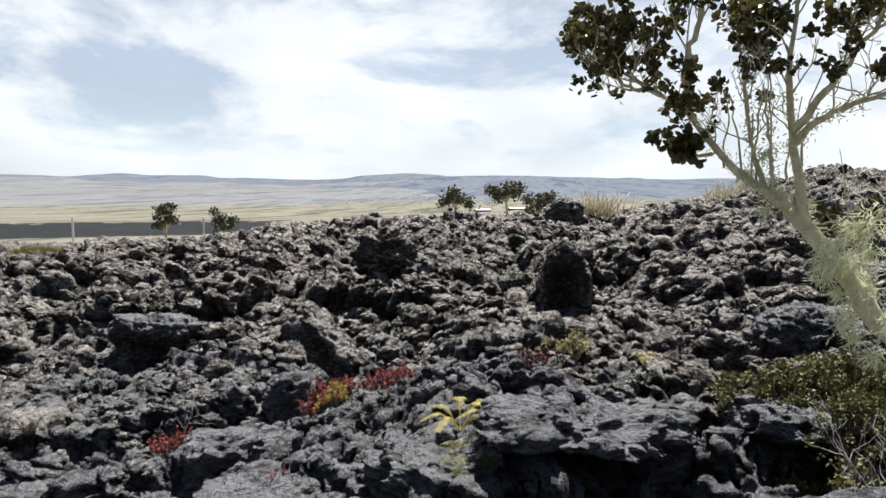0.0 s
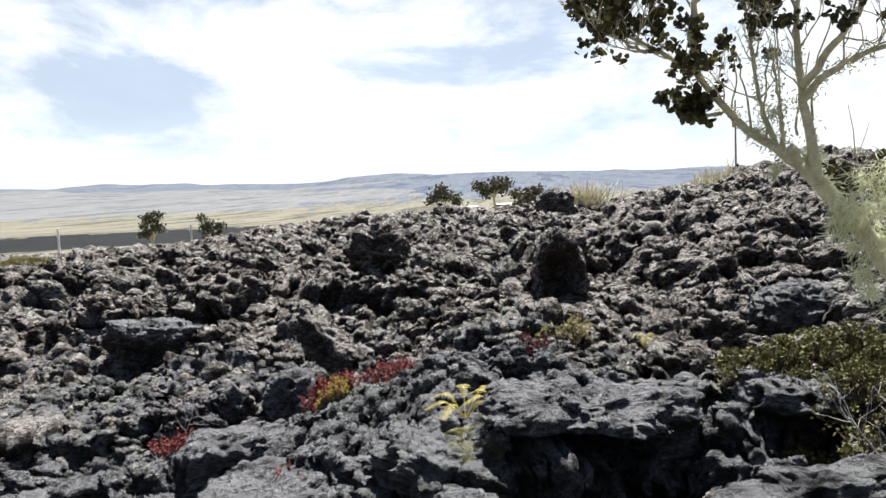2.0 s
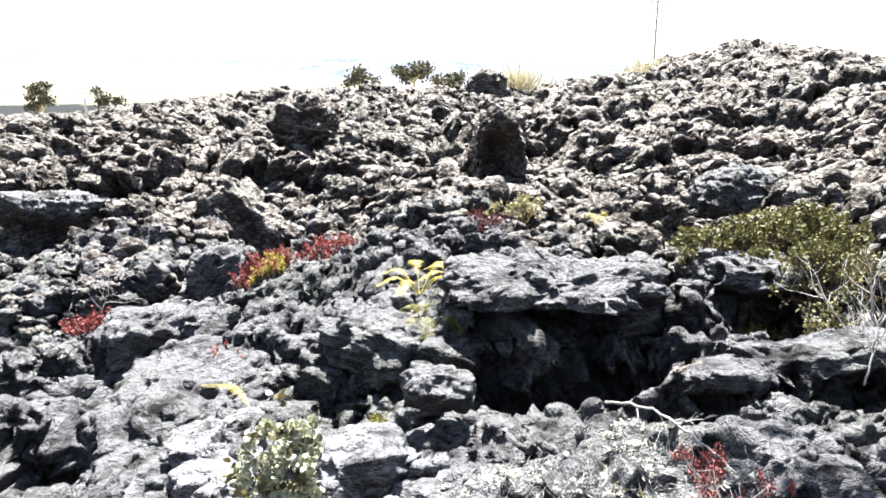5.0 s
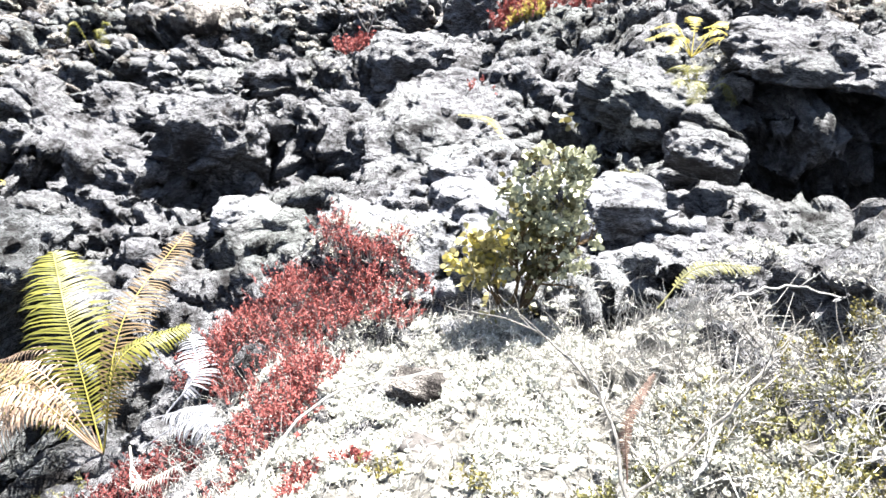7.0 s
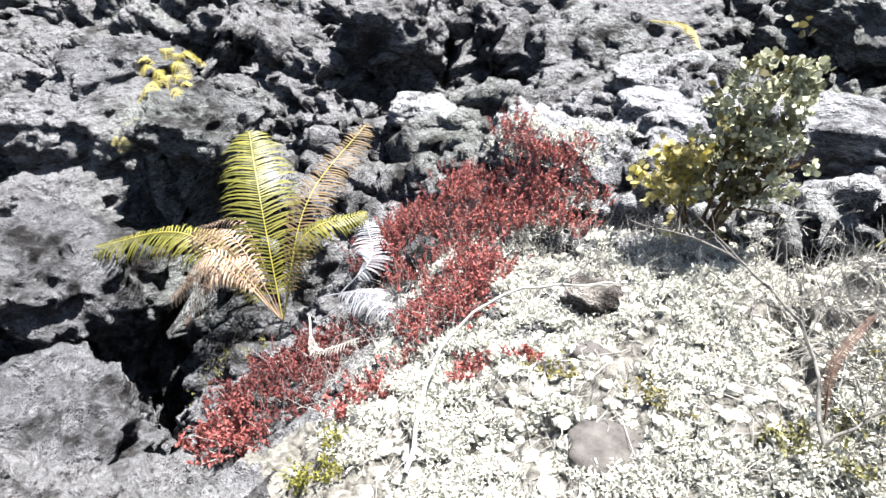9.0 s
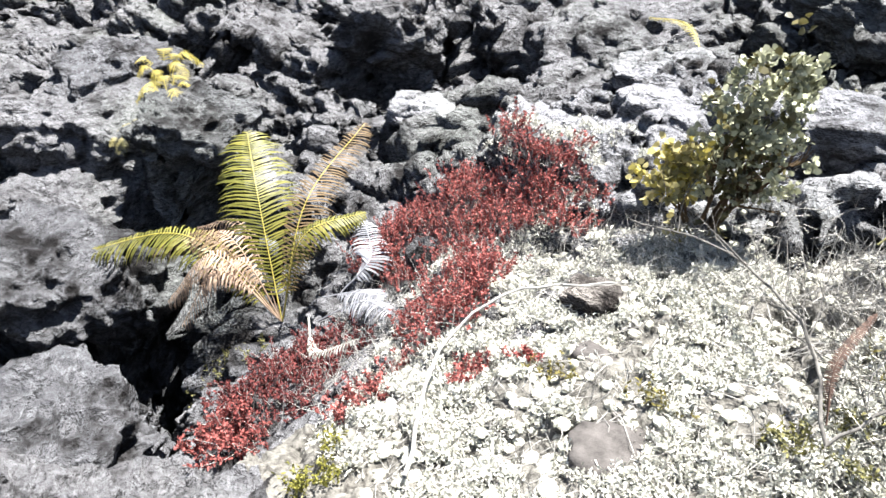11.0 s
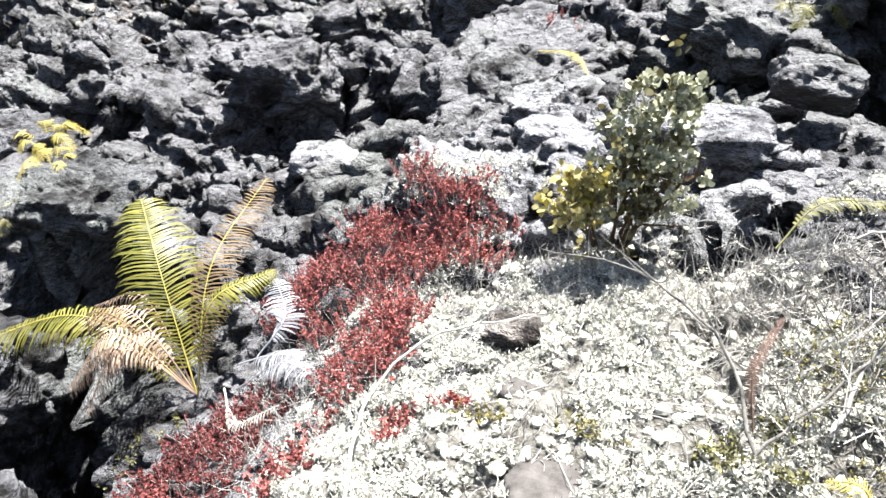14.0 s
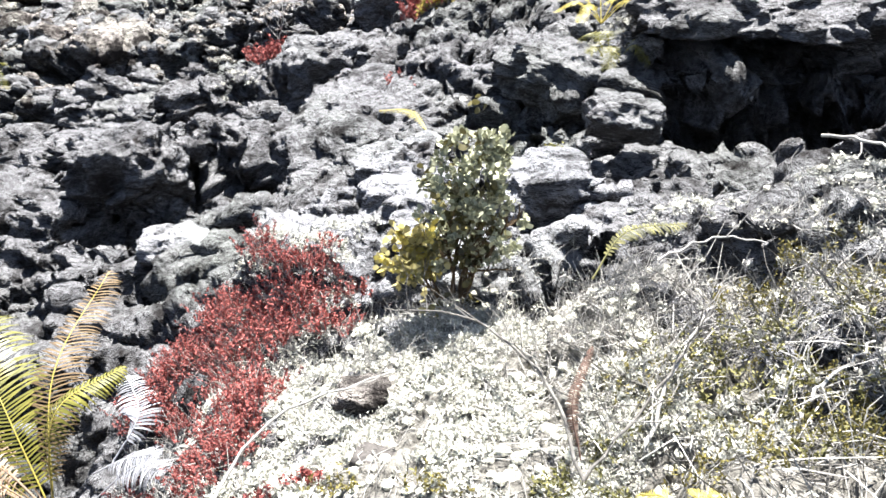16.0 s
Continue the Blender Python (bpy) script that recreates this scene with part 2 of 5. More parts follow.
FERN_BROWN = leaf_material("fern_brown", (0.09, 0.06, 0.03), (0.24, 0.165, 0.085), 0.8, 0.2)
FERN_DRY = leaf_material("fern_dry", (0.27, 0.18, 0.12), (0.52, 0.39, 0.29), 0.8, 0.2)
FERN_GREY = leaf_material("fern_dead_grey", (0.04, 0.04, 0.05), (0.5, 0.51, 0.54), 0.8, 0.02)
RED_LEAF = leaf_material("red_leaf", (0.06, 0.009, 0.008), (0.4, 0.115, 0.1), 0.88, 0.12)
LICHEN = leaf_material("white_lichen", (0.2, 0.2, 0.165), (0.74, 0.73, 0.66), 0.9, 0.12)
TWIG_DARK = plain_material("weathered_dead_wood", (0.07, 0.065, 0.06), (0.2, 0.19, 0.175), 40, 0.9, 0.002)
BEARD = leaf_material("pale_green_lichen", (0.6, 0.61, 0.38), (0.9, 0.9, 0.68), 0.9, 0.5)
# a duller red; below the fern its darkness partly paints the fern's shade
DULL_SHADED_RED = leaf_material("dull_shaded_red_leaf", (0.03, 0.007, 0.007), (0.2, 0.042, 0.038), 0.88, 0.1)
OLIVE_GRASS = leaf_material("olive_grass", (0.07, 0.065, 0.015), (0.2, 0.165, 0.04), 0.7, 0.2)
DRYGRASS = leaf_material("dry_grass", (0.3, 0.26, 0.16), (0.6, 0.56, 0.4), 0.8, 0.2)
TREE_FAR = leaf_material("far_tree_leaf", (0.05, 0.05, 0.028), (0.14, 0.13, 0.08), 0.6, 0.1)


# ---- mesh helpers ----
def link_mesh(name, verts, faces, mats, index=None, smooth=False):
    me = bpy.data.meshes.new(name)
    verts = np.asarray(verts, dtype=np.float32)
    faces = np.asarray(faces, dtype=np.int32)
    n, k = faces.shape
    me.vertices.add(len(verts))
    me.vertices.foreach_set("co", verts.ravel())
    me.loops.add(n * k)
    me.loops.foreach_set("vertex_index", faces.ravel())
    me.polygons.add(n)
    me.polygons.foreach_set("loop_start", np.arange(0, n * k, k, dtype=np.int32))
    me.polygons.foreach_set("loop_total", np.full(n, k, dtype=np.int32))
    for m in mats if isinstance(mats, (list, tuple)) else [mats]:
        me.materials.append(m)
    if index is not None:
        me.polygons.foreach_set("material_index", np.asarray(index, dtype=np.int32))
    me.polygons.foreach_set("use_smooth", np.broadcast_to(np.asarray(smooth, dtype=bool), (n,)).copy())
    me.update(calc_edges=True)
    me.validate()
    return new(name, me)


def child(ob, parent):
    ob.parent = parent
    return ob


def empty(name, loc):
    ob = new(name)
    ob.location = loc
    bpy.context.view_layer.update()
    return ob


def part(name, geo, mat, parent, label="", smooth=False, kind=""):
    """Geometry (verts, faces) in world metres as one part under a thing."""
    v, f = geo
    ob = link_mesh(name, np.asarray(v) - np.array(parent.matrix_world.translation), f, mat, smooth=smooth)
    child(ob, parent)
    return tagged(ob, label, kind=kind)


def merge(geos):
    vs, fs, n = [], [], 0
    for v, f in geos:
        vs.append(np.asarray(v, dtype=float)); fs.append(np.asarray(f, dtype=int) + n)
        n += len(v)
    return np.concatenate(vs), np.concatenate(fs)


def ico(sub):
    bm = bmesh.new()
    bmesh.ops.create_icosphere(bm, subdivisions=sub, radius=1.0)
    bm.verts.ensure_lookup_table()
    v = np.array([p.co[:] for p in bm.verts])
    f = np.array([[p.index for p in t.verts] for t in bm.faces])
    bm.free()
    return v, f


ICO = {s: ico(s) for s in (1, 2, 3, 4, 5, 6, 7)}


# ---- ground ----
CENTRE = (-0.6, 0.9)


HOLLOWS = (
    (0.6, 11.75, 0.5, 0.5, 0.35), (-2.6, 13.4, 0.5, 0.4, 0.25), (-5.8, 10.95, 0.6, 0.35, 0.5), (-3.2, 2.5, 0.5, 0.4, 0.3),
    (-4.3, 3.3, 0.4, 0.2, 0.25), (1.9, 5.9, 0.8, 0.3, 0.25), (3.0, 9.3, 0.5, 0.4, 0.3), (-2.95, 3.3, 0.45, 0.45, 0.3),
)
# deep sharp-edged gaps between blocks
GAPS = (
    (-3.45, 2.2, 0.5, 0.16, 0.6), (-3.35, 2.75, 0.34, 0.34, 0.7), (-2.98, 2.36, 0.26, 0.3, 0.7), (-2.55, 2.12, 0.14, 0.25, 0.6),
    (-4.05, 3.42, 0.34, 0.16, 0.5), (-6.2, 5.5, 0.26, 0.22, 0.6), (-5.0, 4.62, 0.18, 0.24, 0.6), (-7.8, 6.2, 0.4, 0.25, 0.6),
    (-3.5, 4.86, 0.3, 0.2, 0.5), (-2.74, 4.28, 0.24, 0.1, 0.4), (-2.88, 5.55, 0.075, 0.17, 0.6), (-2.63, 4.72, 0.13, 0.11, 0.45),
    (-1.75, 5.95, 0.12, 0.3, 0.6), (-3.32, 5.55, 0.16, 0.26, 0.6), (-3.2, 4.42, 0.12, 0.16, 0.5), (-3.94, 6.4, 0.14, 0.26, 0.6),
    (-4.75, 5.0, 0.12, 0.12, 0.4), (-4.2, 5.6, 0.2, 0.14, 0.4),
)
SIDE_GAPS = (
    (-2.36, 4.1, 0.1, 0.08, 0.35), (-0.68, 3.62, 0.06, 0.12, 0.4), (-0.44, 4.42, 0.1, 0.1, 0.35), (-0.14, 2.93, 0.1, 0.07, 0.3),
    (0.07, 2.99, 0.07, 0.06, 0.3), (-0.43, 3.73, 0.07, 0.05, 0.3), (-1.05, 3.27, 0.05, 0.04, 0.2), (0.6, 5.66, 0.8, 0.4, 0.8),
    (2.05, 6.3, 0.4, 0.24, 0.5), (1.6, 5.0, 0.5, 0.13, 0.4), (-1.5, 4.12, 0.12, 0.06, 0.25), (0.12, 3.95, 0.14, 0.1, 0.3),
    (0.42, 4.3, 0.2, 0.12, 0.35), (-5.6, 4.3, 0.3, 0.15, 0.45), (-4.6, 2.75, 0.3, 0.14, 0.45), (-0.25, 3.25, 0.06, 0.05, 0.3),
)


def base_height(x, y):
    # the bank falls to the left, the field dips and then climbs to its crest
    z = -0.07 - 0.12 * step(3.5, 5.5, y) + 0.15 * step(6, 8.5, y) + 1.0 * step(9.5, 21, y)
    side = 0.32 * np.clip(x + 0.1, -2.9, 0) + 0.12 * np.clip(x + 3, -5, 0)
    z = z + side * (1 - 0.25 * step(5.5, 7.5, y)) * (1 - step(9, 14, y)) * step(0.9, 2.3, y)
    z = z - 0.36 * step(-1.55, -2.25, x) * (1 - step(3.2, 3.9, y)) * step(0.9, 2.0, y)
    z = z - 0.45 * step(-3, -11, x) * step(13, 18, y) - 0.35 * step(-8, -14, x) * step(14, 22, y)
    z = z - 0.12 * step(0.3, 1.1, x) * step(3.0, 4.2, y) * (1 - step(6.5, 8, y))
    for cx, cy, rx, ry, deep in HOLLOWS:
        z = z - deep * bump(x, y, cx, cy, rx, ry)
    for cx, cy, rx, ry, deep in GAPS + SIDE_GAPS:
        z = z - 1.5 * deep * np.exp(-np.minimum(((x - cx) / rx) ** 2 + ((y - cy) / ry) ** 2, 8) ** 2.5)
    # the blocks behind the gaps stand proud of them
    for cx, cy, rx, ry, deep in GAPS[4:]:
        z = z + 0.36 * deep * bump(x, y, cx, cy + 1.25 * ry + 0.1, 1.2 * rx, 0.6 * ry + 0.08)
    z = z + 1.5 * bump(x, y, 9.4, 23.5, 4.2, 8)
    r = np.hypot(x - CENTRE[0], y - CENTRE[1])
    z = z - 2.0 * step(26, 50, r)
    z = z - 2.2 * step(60, 400, r)
    az = np.arctan2(x, y) + 0.108
    rise = 138 + 16 * np.sin(az * 3.1 + 0.6) + 14 * np.exp(-((az + 0.07) / 0.09) ** 2) + 30 * step(-0.22, -0.6, az) - 26 * step(0.1, 0.35, az)
    rise = rise + 13 * vnoise(np.stack([az * 9, az * 0, r * 0.0008], 1), 51) + 6 * vnoise(np.stack([az * 31, az * 0, r * 0.002], 1), 52)
    return z + rise * np.clip((r - 350) / 3200, 0, 1) ** 1.35


def lumps(p, seed):
    """As cells, on the plane, with the random number blended where two lumps meet."""
    i = np.floor(p)
    f1 = np.full(len(p), 9.0)
    f2, total, weight = f1.copy(), np.zeros(len(p)), np.zeros(len(p))
    zero = np.zeros(len(p))
    for a in (-1, 0, 1):
        for b in (-1, 0, 1):
            ix, iy = i[:, 0] + a, i[:, 1] + b
            d = (ix + hash01(ix, iy, zero, seed) - p[:, 0]) ** 2 + (iy + hash01(ix, iy, zero, seed + 7) - p[:, 1]) ** 2
            w = np.exp(-26 * d)
            total += w * hash01(ix, iy, zero, seed + 23)
            weight += w
            f2 = np.where(d < f1, f1, np.minimum(f2, d))
            f1 = np.minimum(f1, d)
    return np.sqrt(f1), np.sqrt(f2), (total + 1e-9) / (weight + 2e-9)


def detail(x, y):
    p = np.stack([x, y, np.zeros_like(x)], 1)
    w = np.stack([vnoise(p * 1.7, 3), vnoise(p * 1.7 + 9.1, 4)], 1)
    q = p[:, :2] + 0.13 * w
    a1, b1, c1 = lumps(q / 1.15, 1)
    a2, b2, c2 = lumps(q / 0.42 + 5.2, 2)
    dome = lambda a, w: np.sqrt(np.maximum(0, 1 - (a / w) ** 2))  # noqa: E731
    z = 0.42 * (c1 - 0.5) + 0.24 * (dome(a1, 0.8) - 0.65)
    z = z + 0.16 * (c2 - 0.5) + 0.22 * (dome(a2, 0.75) - 0.65) - (0.24 * np.exp(-((b2 - a2) / 0.12) ** 2) + 0.34 * np.exp(-((b1 - a1) / 0.09) ** 2)) * step(-0.2, 0.3, vnoise(p * 1.3, 14)) * (0.75 + 0.25 * step(6, 9, np.hypot(x - CENTRE[0], y - CENTRE[1]))) * (1 - np.clip(1.4 * bump(x, y, -0.85, 2.5, 1.0, 1.1), 0, 1))
    r = np.hypot(x - CENTRE[0], y - CENTRE[1])
    z = z + 0.2 * vnoise(p * 0.45, 8) + 0.05 * fbm(p * 5.5, 3, 5) - 0.13 * step(2.9, 4.0, r) * (1 - step(11, 16, r))
    calm = 1 - 0.6 * np.clip(1.25 * bump(x, y, -0.85, 2.35, 1.15, 1.25) + 0.9 * bump(x, y, -2.0, 3.1, 0.5, 0.8), 0, 1)
    calm = calm * (1 - 0.6 * bump(x, y, -2.3, 5.9, 0.7, 0.8)) * (1 - 0.5 * bump(x, y, -2.85, 3.2, 0.5, 0.5))
    for cx, cy, rx, ry in ((-1.9, 8.0, 0.9, 0.9), (-0.45, 6.6, 0.5, 0.5), (0.5, 8.6, 0.7, 0.7), (0.5, 11.5, 0.6, 0.7)):
        calm = calm * (1 - 0.6 * bump(x, y, cx, cy, rx, ry))
    calm = calm * (0.35 + 0.65 * step(0.6, 1.6, r))
    grow = 0.9 - 0.1 * step(7, 14, r)
    return z * calm * grow * (1 - 0.93 * step(40, 52, r))


def ground_height(x, y):
    x, y = np.atleast_1d(np.asarray(x, float)), np.atleast_1d(np.asarray(y, float))
    return base_height(x, y) + detail(x, y)


def unit(v):
    v = np.asarray(v, float)
    return v / np.maximum(np.linalg.norm(v, axis=-1, keepdims=True), 1e-9)


def build_ground():
    fan = np.radians(np.arange(-84, 38, 0.165))
    rest = np.linspace(math.radians(38), math.radians(276), 150, endpoint=False)
    ang = np.concatenate([fan, rest])
    rad = np.concatenate([np.linspace(0.003, 1.2, 16, endpoint=False), np.geomspace(1.2, 31, 720), np.geomspace(31.5, 3600, 110)])
    A, R = np.meshgrid(ang, rad)
    x, y = (CENTRE[0] + R * np.sin(A)).ravel(), (CENTRE[1] + R * np.cos(A)).ravel()
    r = R.ravel()
    z = ground_height(x, y)
    p = np.stack([x, y, z], 1)
    calm = 1 - 0.6 * np.clip(bump(x, y, -0.85, 2.5, 1.1, 1.2) + bump(x, y, -2.0, 3.1, 0.5, 0.8) + 0.9 * bump(x, y, -2.3, 5.9, 0.7, 0.8), 0, 1)
    push = 0.09 * step(1.5, 3, r) * (1 - step(35, 45, r)) * calm
    dx = vnoise(p * 3.1, 21) * push + 0.4 * push * vnoise(p * 9.0, 22)
    dy = vnoise(p * 3.1 + 4.4, 23) * push + 0.4 * push * vnoise(p * 9.0, 24)
    q = np.stack([x + dx, y + dy, z], 1)
    grid = q.reshape(len(rad), len(ang), 3)
    around = np.roll(grid, -1, 1) - np.roll(grid, 1, 1)
    outward = np.gradient(grid, axis=0)
    normal = unit(np.cross(around, outward).reshape(-1, 3))
    normal *= np.sign(normal[:, 2:3] + 1e-9)
    sel = np.where((r > 1.4) & (r < 32))[0]
    k = q[sel] + 0.03 * np.stack([vnoise(q[sel] * 6, 61), vnoise(q[sel] * 6, 62), vnoise(q[sel] * 6, 63)], 1)
    grow = 1 + 0.7 * step(6, 14, r[sel])
    big, _, rb = cells(k / 0.19, 71)
    small, _, rs = cells(k / 0.075, 72)
    tiny, _, _ = cells(k / 0.034, 74)
    knob = 0.055 * grow * (np.sqrt(np.maximum(0, 1 - (big / 0.9) ** 2)) - 0.6) + 0.046 * (np.sqrt(np.maximum(0, 1 - (small / 0.9) ** 2)) - 0.6) + 0.02 * (np.sqrt(np.maximum(0, 1 - (tiny / 0.9) ** 2)) - 0.6) * (1 - step(6, 9, r[sel]))
    pa, _, pc = cells(k / 0.12, 77)
    pb, _, pd = cells(k / 0.055, 78)
    hole = lambda a, w: np.sqrt(np.maximum(0, 1 - (a / w) ** 2))  # noqa: E731
    pits = 0.09 * (pc < 0.4) * hole(pa, 0.6) + 0.035 * (pd < 0.4) * hole(pb, 0.6)
    calm = calm * (0.7 + 0.3 * step(3.5, 5.5, r))
    knob = (1.1 * knob + 0.075 * grow * ridges(k * 3.4, 3, 75) + 0.05 * ridges(k * 9.5, 3, 76) - pits) * calm[sel] * (1 - step(26, 32, r[sel]))
    q[sel] += normal[sel] * knob[:, None]
    # lumps of clinker lean and overhang the gaps between them
    relief = np.clip(q[sel][:, 2] - base_height(q[sel][:, 0], q[sel][:, 1]), -0.3, 0.4) * calm[sel] * step(1.8, 2.6, r[sel]) * (1 - step(14, 28, r[sel]))
    lean = np.stack([0.5 * vnoise(p[sel] * 0.7, 81), -0.65 + 0.5 * vnoise(p[sel] * 0.7, 82)], 1)
    q[sel, :2] += lean * relief[:, None]
    x, y, z = q.T
    far = step(60, 200, r)
    z = z + far * 0.6 * vnoise(np.stack([x, y, 0 * x], 1) / 60, 31)
    verts = np.stack([x, y, z], 1)
    na, nr = len(ang), len(rad)
    i, j = np.meshgrid(np.arange(nr - 1), np.arange(na), indexing="ij")
    a, b = i * na + j, i * na + (j + 1) % na
    faces = np.stack([a, a + na, b + na, b], -1).reshape(-1, 4)
    mid = verts[faces].mean(1)
    mr = np.hypot(mid[:, 0] - CENTRE[0], mid[:, 1] - CENTRE[1])
    wob = vnoise(mid * np.array([0.25, 0.25, 0]), 41)
    fine = vnoise(mid * np.array([2.2, 2.2, 0]), 42)
    index = np.zeros(len(mid), int)
    soil = bump(mid[:, 0], mid[:, 1], -0.75, 2.3, 1.0, 1.35) + 0.22 * fine + 0.1 * vnoise(mid * np.array([7.0, 7.0, 0]), 43)
    near = mr + 1.6 * wob + 0.9 * fine + 0.9 * np.maximum(0, mid[:, 0] + 0.4) - 2.6 * step(-0.5, -2.5, mid[:, 0])
    index[near < 8.2] = 5
    index[bump(mid[:, 0], mid[:, 1], -1.15, 4.2, 0.95, 0.7) + 0.15 * fine > 0.45] = 6
    index[bump(mid[:, 0], mid[:, 1], -0.55, 6.2, 0.5, 0.4) + 0.2 * fine > 0.45] = 6
    index[bump(mid[:, 0], mid[:, 1], -3.5, 2.5, 1.0, 0.8) + 0.2 * fine > 0.42] = 8
    index[soil > 0.42] = 1
    az = np.arctan2(mid[:, 0], mid[:, 1])
    edge = 43 + 4 * wob
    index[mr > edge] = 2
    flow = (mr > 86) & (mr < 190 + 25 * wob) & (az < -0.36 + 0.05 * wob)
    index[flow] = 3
    # the far ground takes the haze-tinted hill colours
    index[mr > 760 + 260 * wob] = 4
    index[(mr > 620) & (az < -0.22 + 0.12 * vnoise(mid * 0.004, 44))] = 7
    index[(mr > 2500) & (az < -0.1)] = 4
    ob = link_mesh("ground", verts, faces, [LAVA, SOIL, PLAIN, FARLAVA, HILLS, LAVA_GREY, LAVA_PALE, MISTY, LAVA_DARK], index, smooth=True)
    return tagged(ob, "rough clinkery dark lava field running out to dry grassland and hills", "ground", kind="structure")


def field_material(name, a, b, c, scale):
    m, nt, bsdf = material(name)
    geo = nt.nodes.new("ShaderNodeNewGeometry")
    mp = nt.nodes.new("ShaderNodeMapping")
    mp.inputs["Scale"].default_value = (2.2, 0.22, 1)
    nt.links.new(geo.outputs["Position"], mp.inputs[0])
    f = noise_tex(nt, mp.outputs[0], scale, 8, 0.62)
    g = noise_tex(nt, mp.outputs[0], scale * 7, 6, 0.7)
    col = ramp(nt, f, (0.40, a), (0.47, b), (0.53, b), (0.58, c))
    soft = nt.nodes.new("ShaderNodeMath"); soft.operation = "MULTIPLY"; soft.inputs[1].default_value = 0.95
    nt.links.new(g, soft.inputs[0])
    nt.links.new(mixed(nt, soft.outputs[0], col, ramp(nt, g, (0.42, c), (0.56, b))), bsdf.inputs["Base Color"])
    bsdf.inputs["Roughness"].default_value = 0.95
    bsdf.inputs["Specular IOR Level"].default_value = 0.0
    return m


SOIL = plain_material("lichen_crusted_soil", (0.03, 0.027, 0.024), (0.27, 0.258, 0.23), 38, 0.95, 0.02)
PLAIN = field_material("dry_grassland", (0.14, 0.133, 0.105), (0.225, 0.21, 0.165), (0.065, 0.068, 0.055), 0.018)
FARLAVA = plain_material("far_lava", (0.006, 0.007, 0.008), (0.022, 0.024, 0.023), 0.25, 0.95, 0.05)
# distance haze and mist are mixed into these two ground colours
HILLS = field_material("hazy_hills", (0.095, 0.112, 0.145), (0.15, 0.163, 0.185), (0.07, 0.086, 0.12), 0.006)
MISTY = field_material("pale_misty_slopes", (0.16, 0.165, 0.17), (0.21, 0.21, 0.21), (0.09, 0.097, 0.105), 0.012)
ground = build_ground()
bpy.context.view_layer.update()


def surface_height(x, y):
    """Height of the finished ground below each point."""
    x, y = np.atleast_1d(np.asarray(x, float)), np.atleast_1d(np.asarray(y, float))
    z = ground_height(x, y)
    for n in range(len(x)):
        hit, at, _, _ = ground.ray_cast((x[n], y[n], z[n] + 3.0), (0, 0, -1))
        if hit:
            z[n] = at[2]
    return z


def level(x, y):
    return float(surface_height(x, y)[0])


# ---- lava boulders ----
def knob_shape(sub, seed, size=(1, 0.85, 0.75)):
    """A knobbly fused clinker: domes on domes."""
    v, f = ICO[sub]
    q = v * 1.0 + seed * 5.3
    a, b, c = cells(q * 1.15, seed)
    a2, b2, c2 = cells(q * 2.6, seed + 3)
    off = 0.42 * (np.sqrt(np.maximum(0, 1 - (a / 0.95) ** 2)) - 0.6) + 0.28 * (np.sqrt(np.maximum(0, 1 - (a2 / 0.85) ** 2)) - 0.6)
    off = off + 0.28 * fbm(q * 1.1, 2, seed) + 0.3 * ridges(q * 1.6, 3, seed)
    return v * (1 + off[:, None]) * np.asarray(size), f


def rock_shape(sub, size, seed, rough=0.22, square=0.35, grain=1.0):
    v, f = ICO[sub]
    v = v.copy()
    d = np.abs(v).max(1, keepdims=True)
    v = v * (1 - square) + square * v / d * 0.86
    s = np.asarray(size, float)
    mean = float(s.mean())
    q = v * s / mean + seed * 3.7
    a, b, c = cells(q * 1.25, seed)
    a2, b2, c2 = cells(q * 3.3, seed + 3)
    off = rough * (0.7 * vnoise(q * 1.4, seed + 1) + 0.9 * (0.5 - a)) + rough * 0.55 * (0.5 - a2)
    off = off + rough * 0.45 * fbm(q * 1.8, 3, seed)
    if sub >= 4:
        absolute = v * s
        a3, b3, c3 = cells(absolute / 0.17 + seed, seed + 5)
        a5, b5, c5 = cells(absolute / 0.12 + seed, seed + 9)
        a4, b4, c4 = cells(absolute / 0.07 + seed, seed + 6)
        off = off + 1.4 * grain / mean * (0.075 * (np.sqrt(np.maximum(0, 1 - (a3 / 0.9) ** 2)) - 0.6) + 0.03 * (np.sqrt(np.maximum(0, 1 - (a4 / 0.9) ** 2)) - 0.6) + 0.025 * ridges(absolute * 4 + seed, 3, seed) + 0.04 * ridges(absolute * 11, 3, seed) - 0.05 * (c5 < 0.3) * np.sqrt(np.maximum(0, 1 - (a5 / 0.55) ** 2))) * min(1, mean / 0.3)
    return v * (1 + off[:, None]) * s, f


def boulder(name, loc, size, seed, turn=(0, 0, 0), sub=5, mat=None, label="", shape=None, rough=0.22, square=0.35, category="rock", group=""):
    v, f = rock_shape(sub, size, seed, rough, square)
    if shape:
        v = shape(v)
    ob = link_mesh(name, v, f, mat or LAVA, smooth=True)
    ob.matrix_world = pose(*loc, *turn)
    return tagged(ob, label or "rough dark grey lava boulder on the lava field", category, group)


def overhang(v, edge=0.2, depth=0.85):
    """Undercut towards the path: what is below the edge draws back."""
    tall, deep = v[:, 2].max(), -v[:, 1].min()
    low = np.clip((edge * tall - v[:, 2]) / ((1 - edge) * tall), 0, 1)
    front = np.clip(-v[:, 1] / deep, 0, 1)
    v = v.copy()
    v[:, 1] += low * front * depth * deep
    return v


def cave_roof(v):
    return overhang(v, 0.3, 1.9)


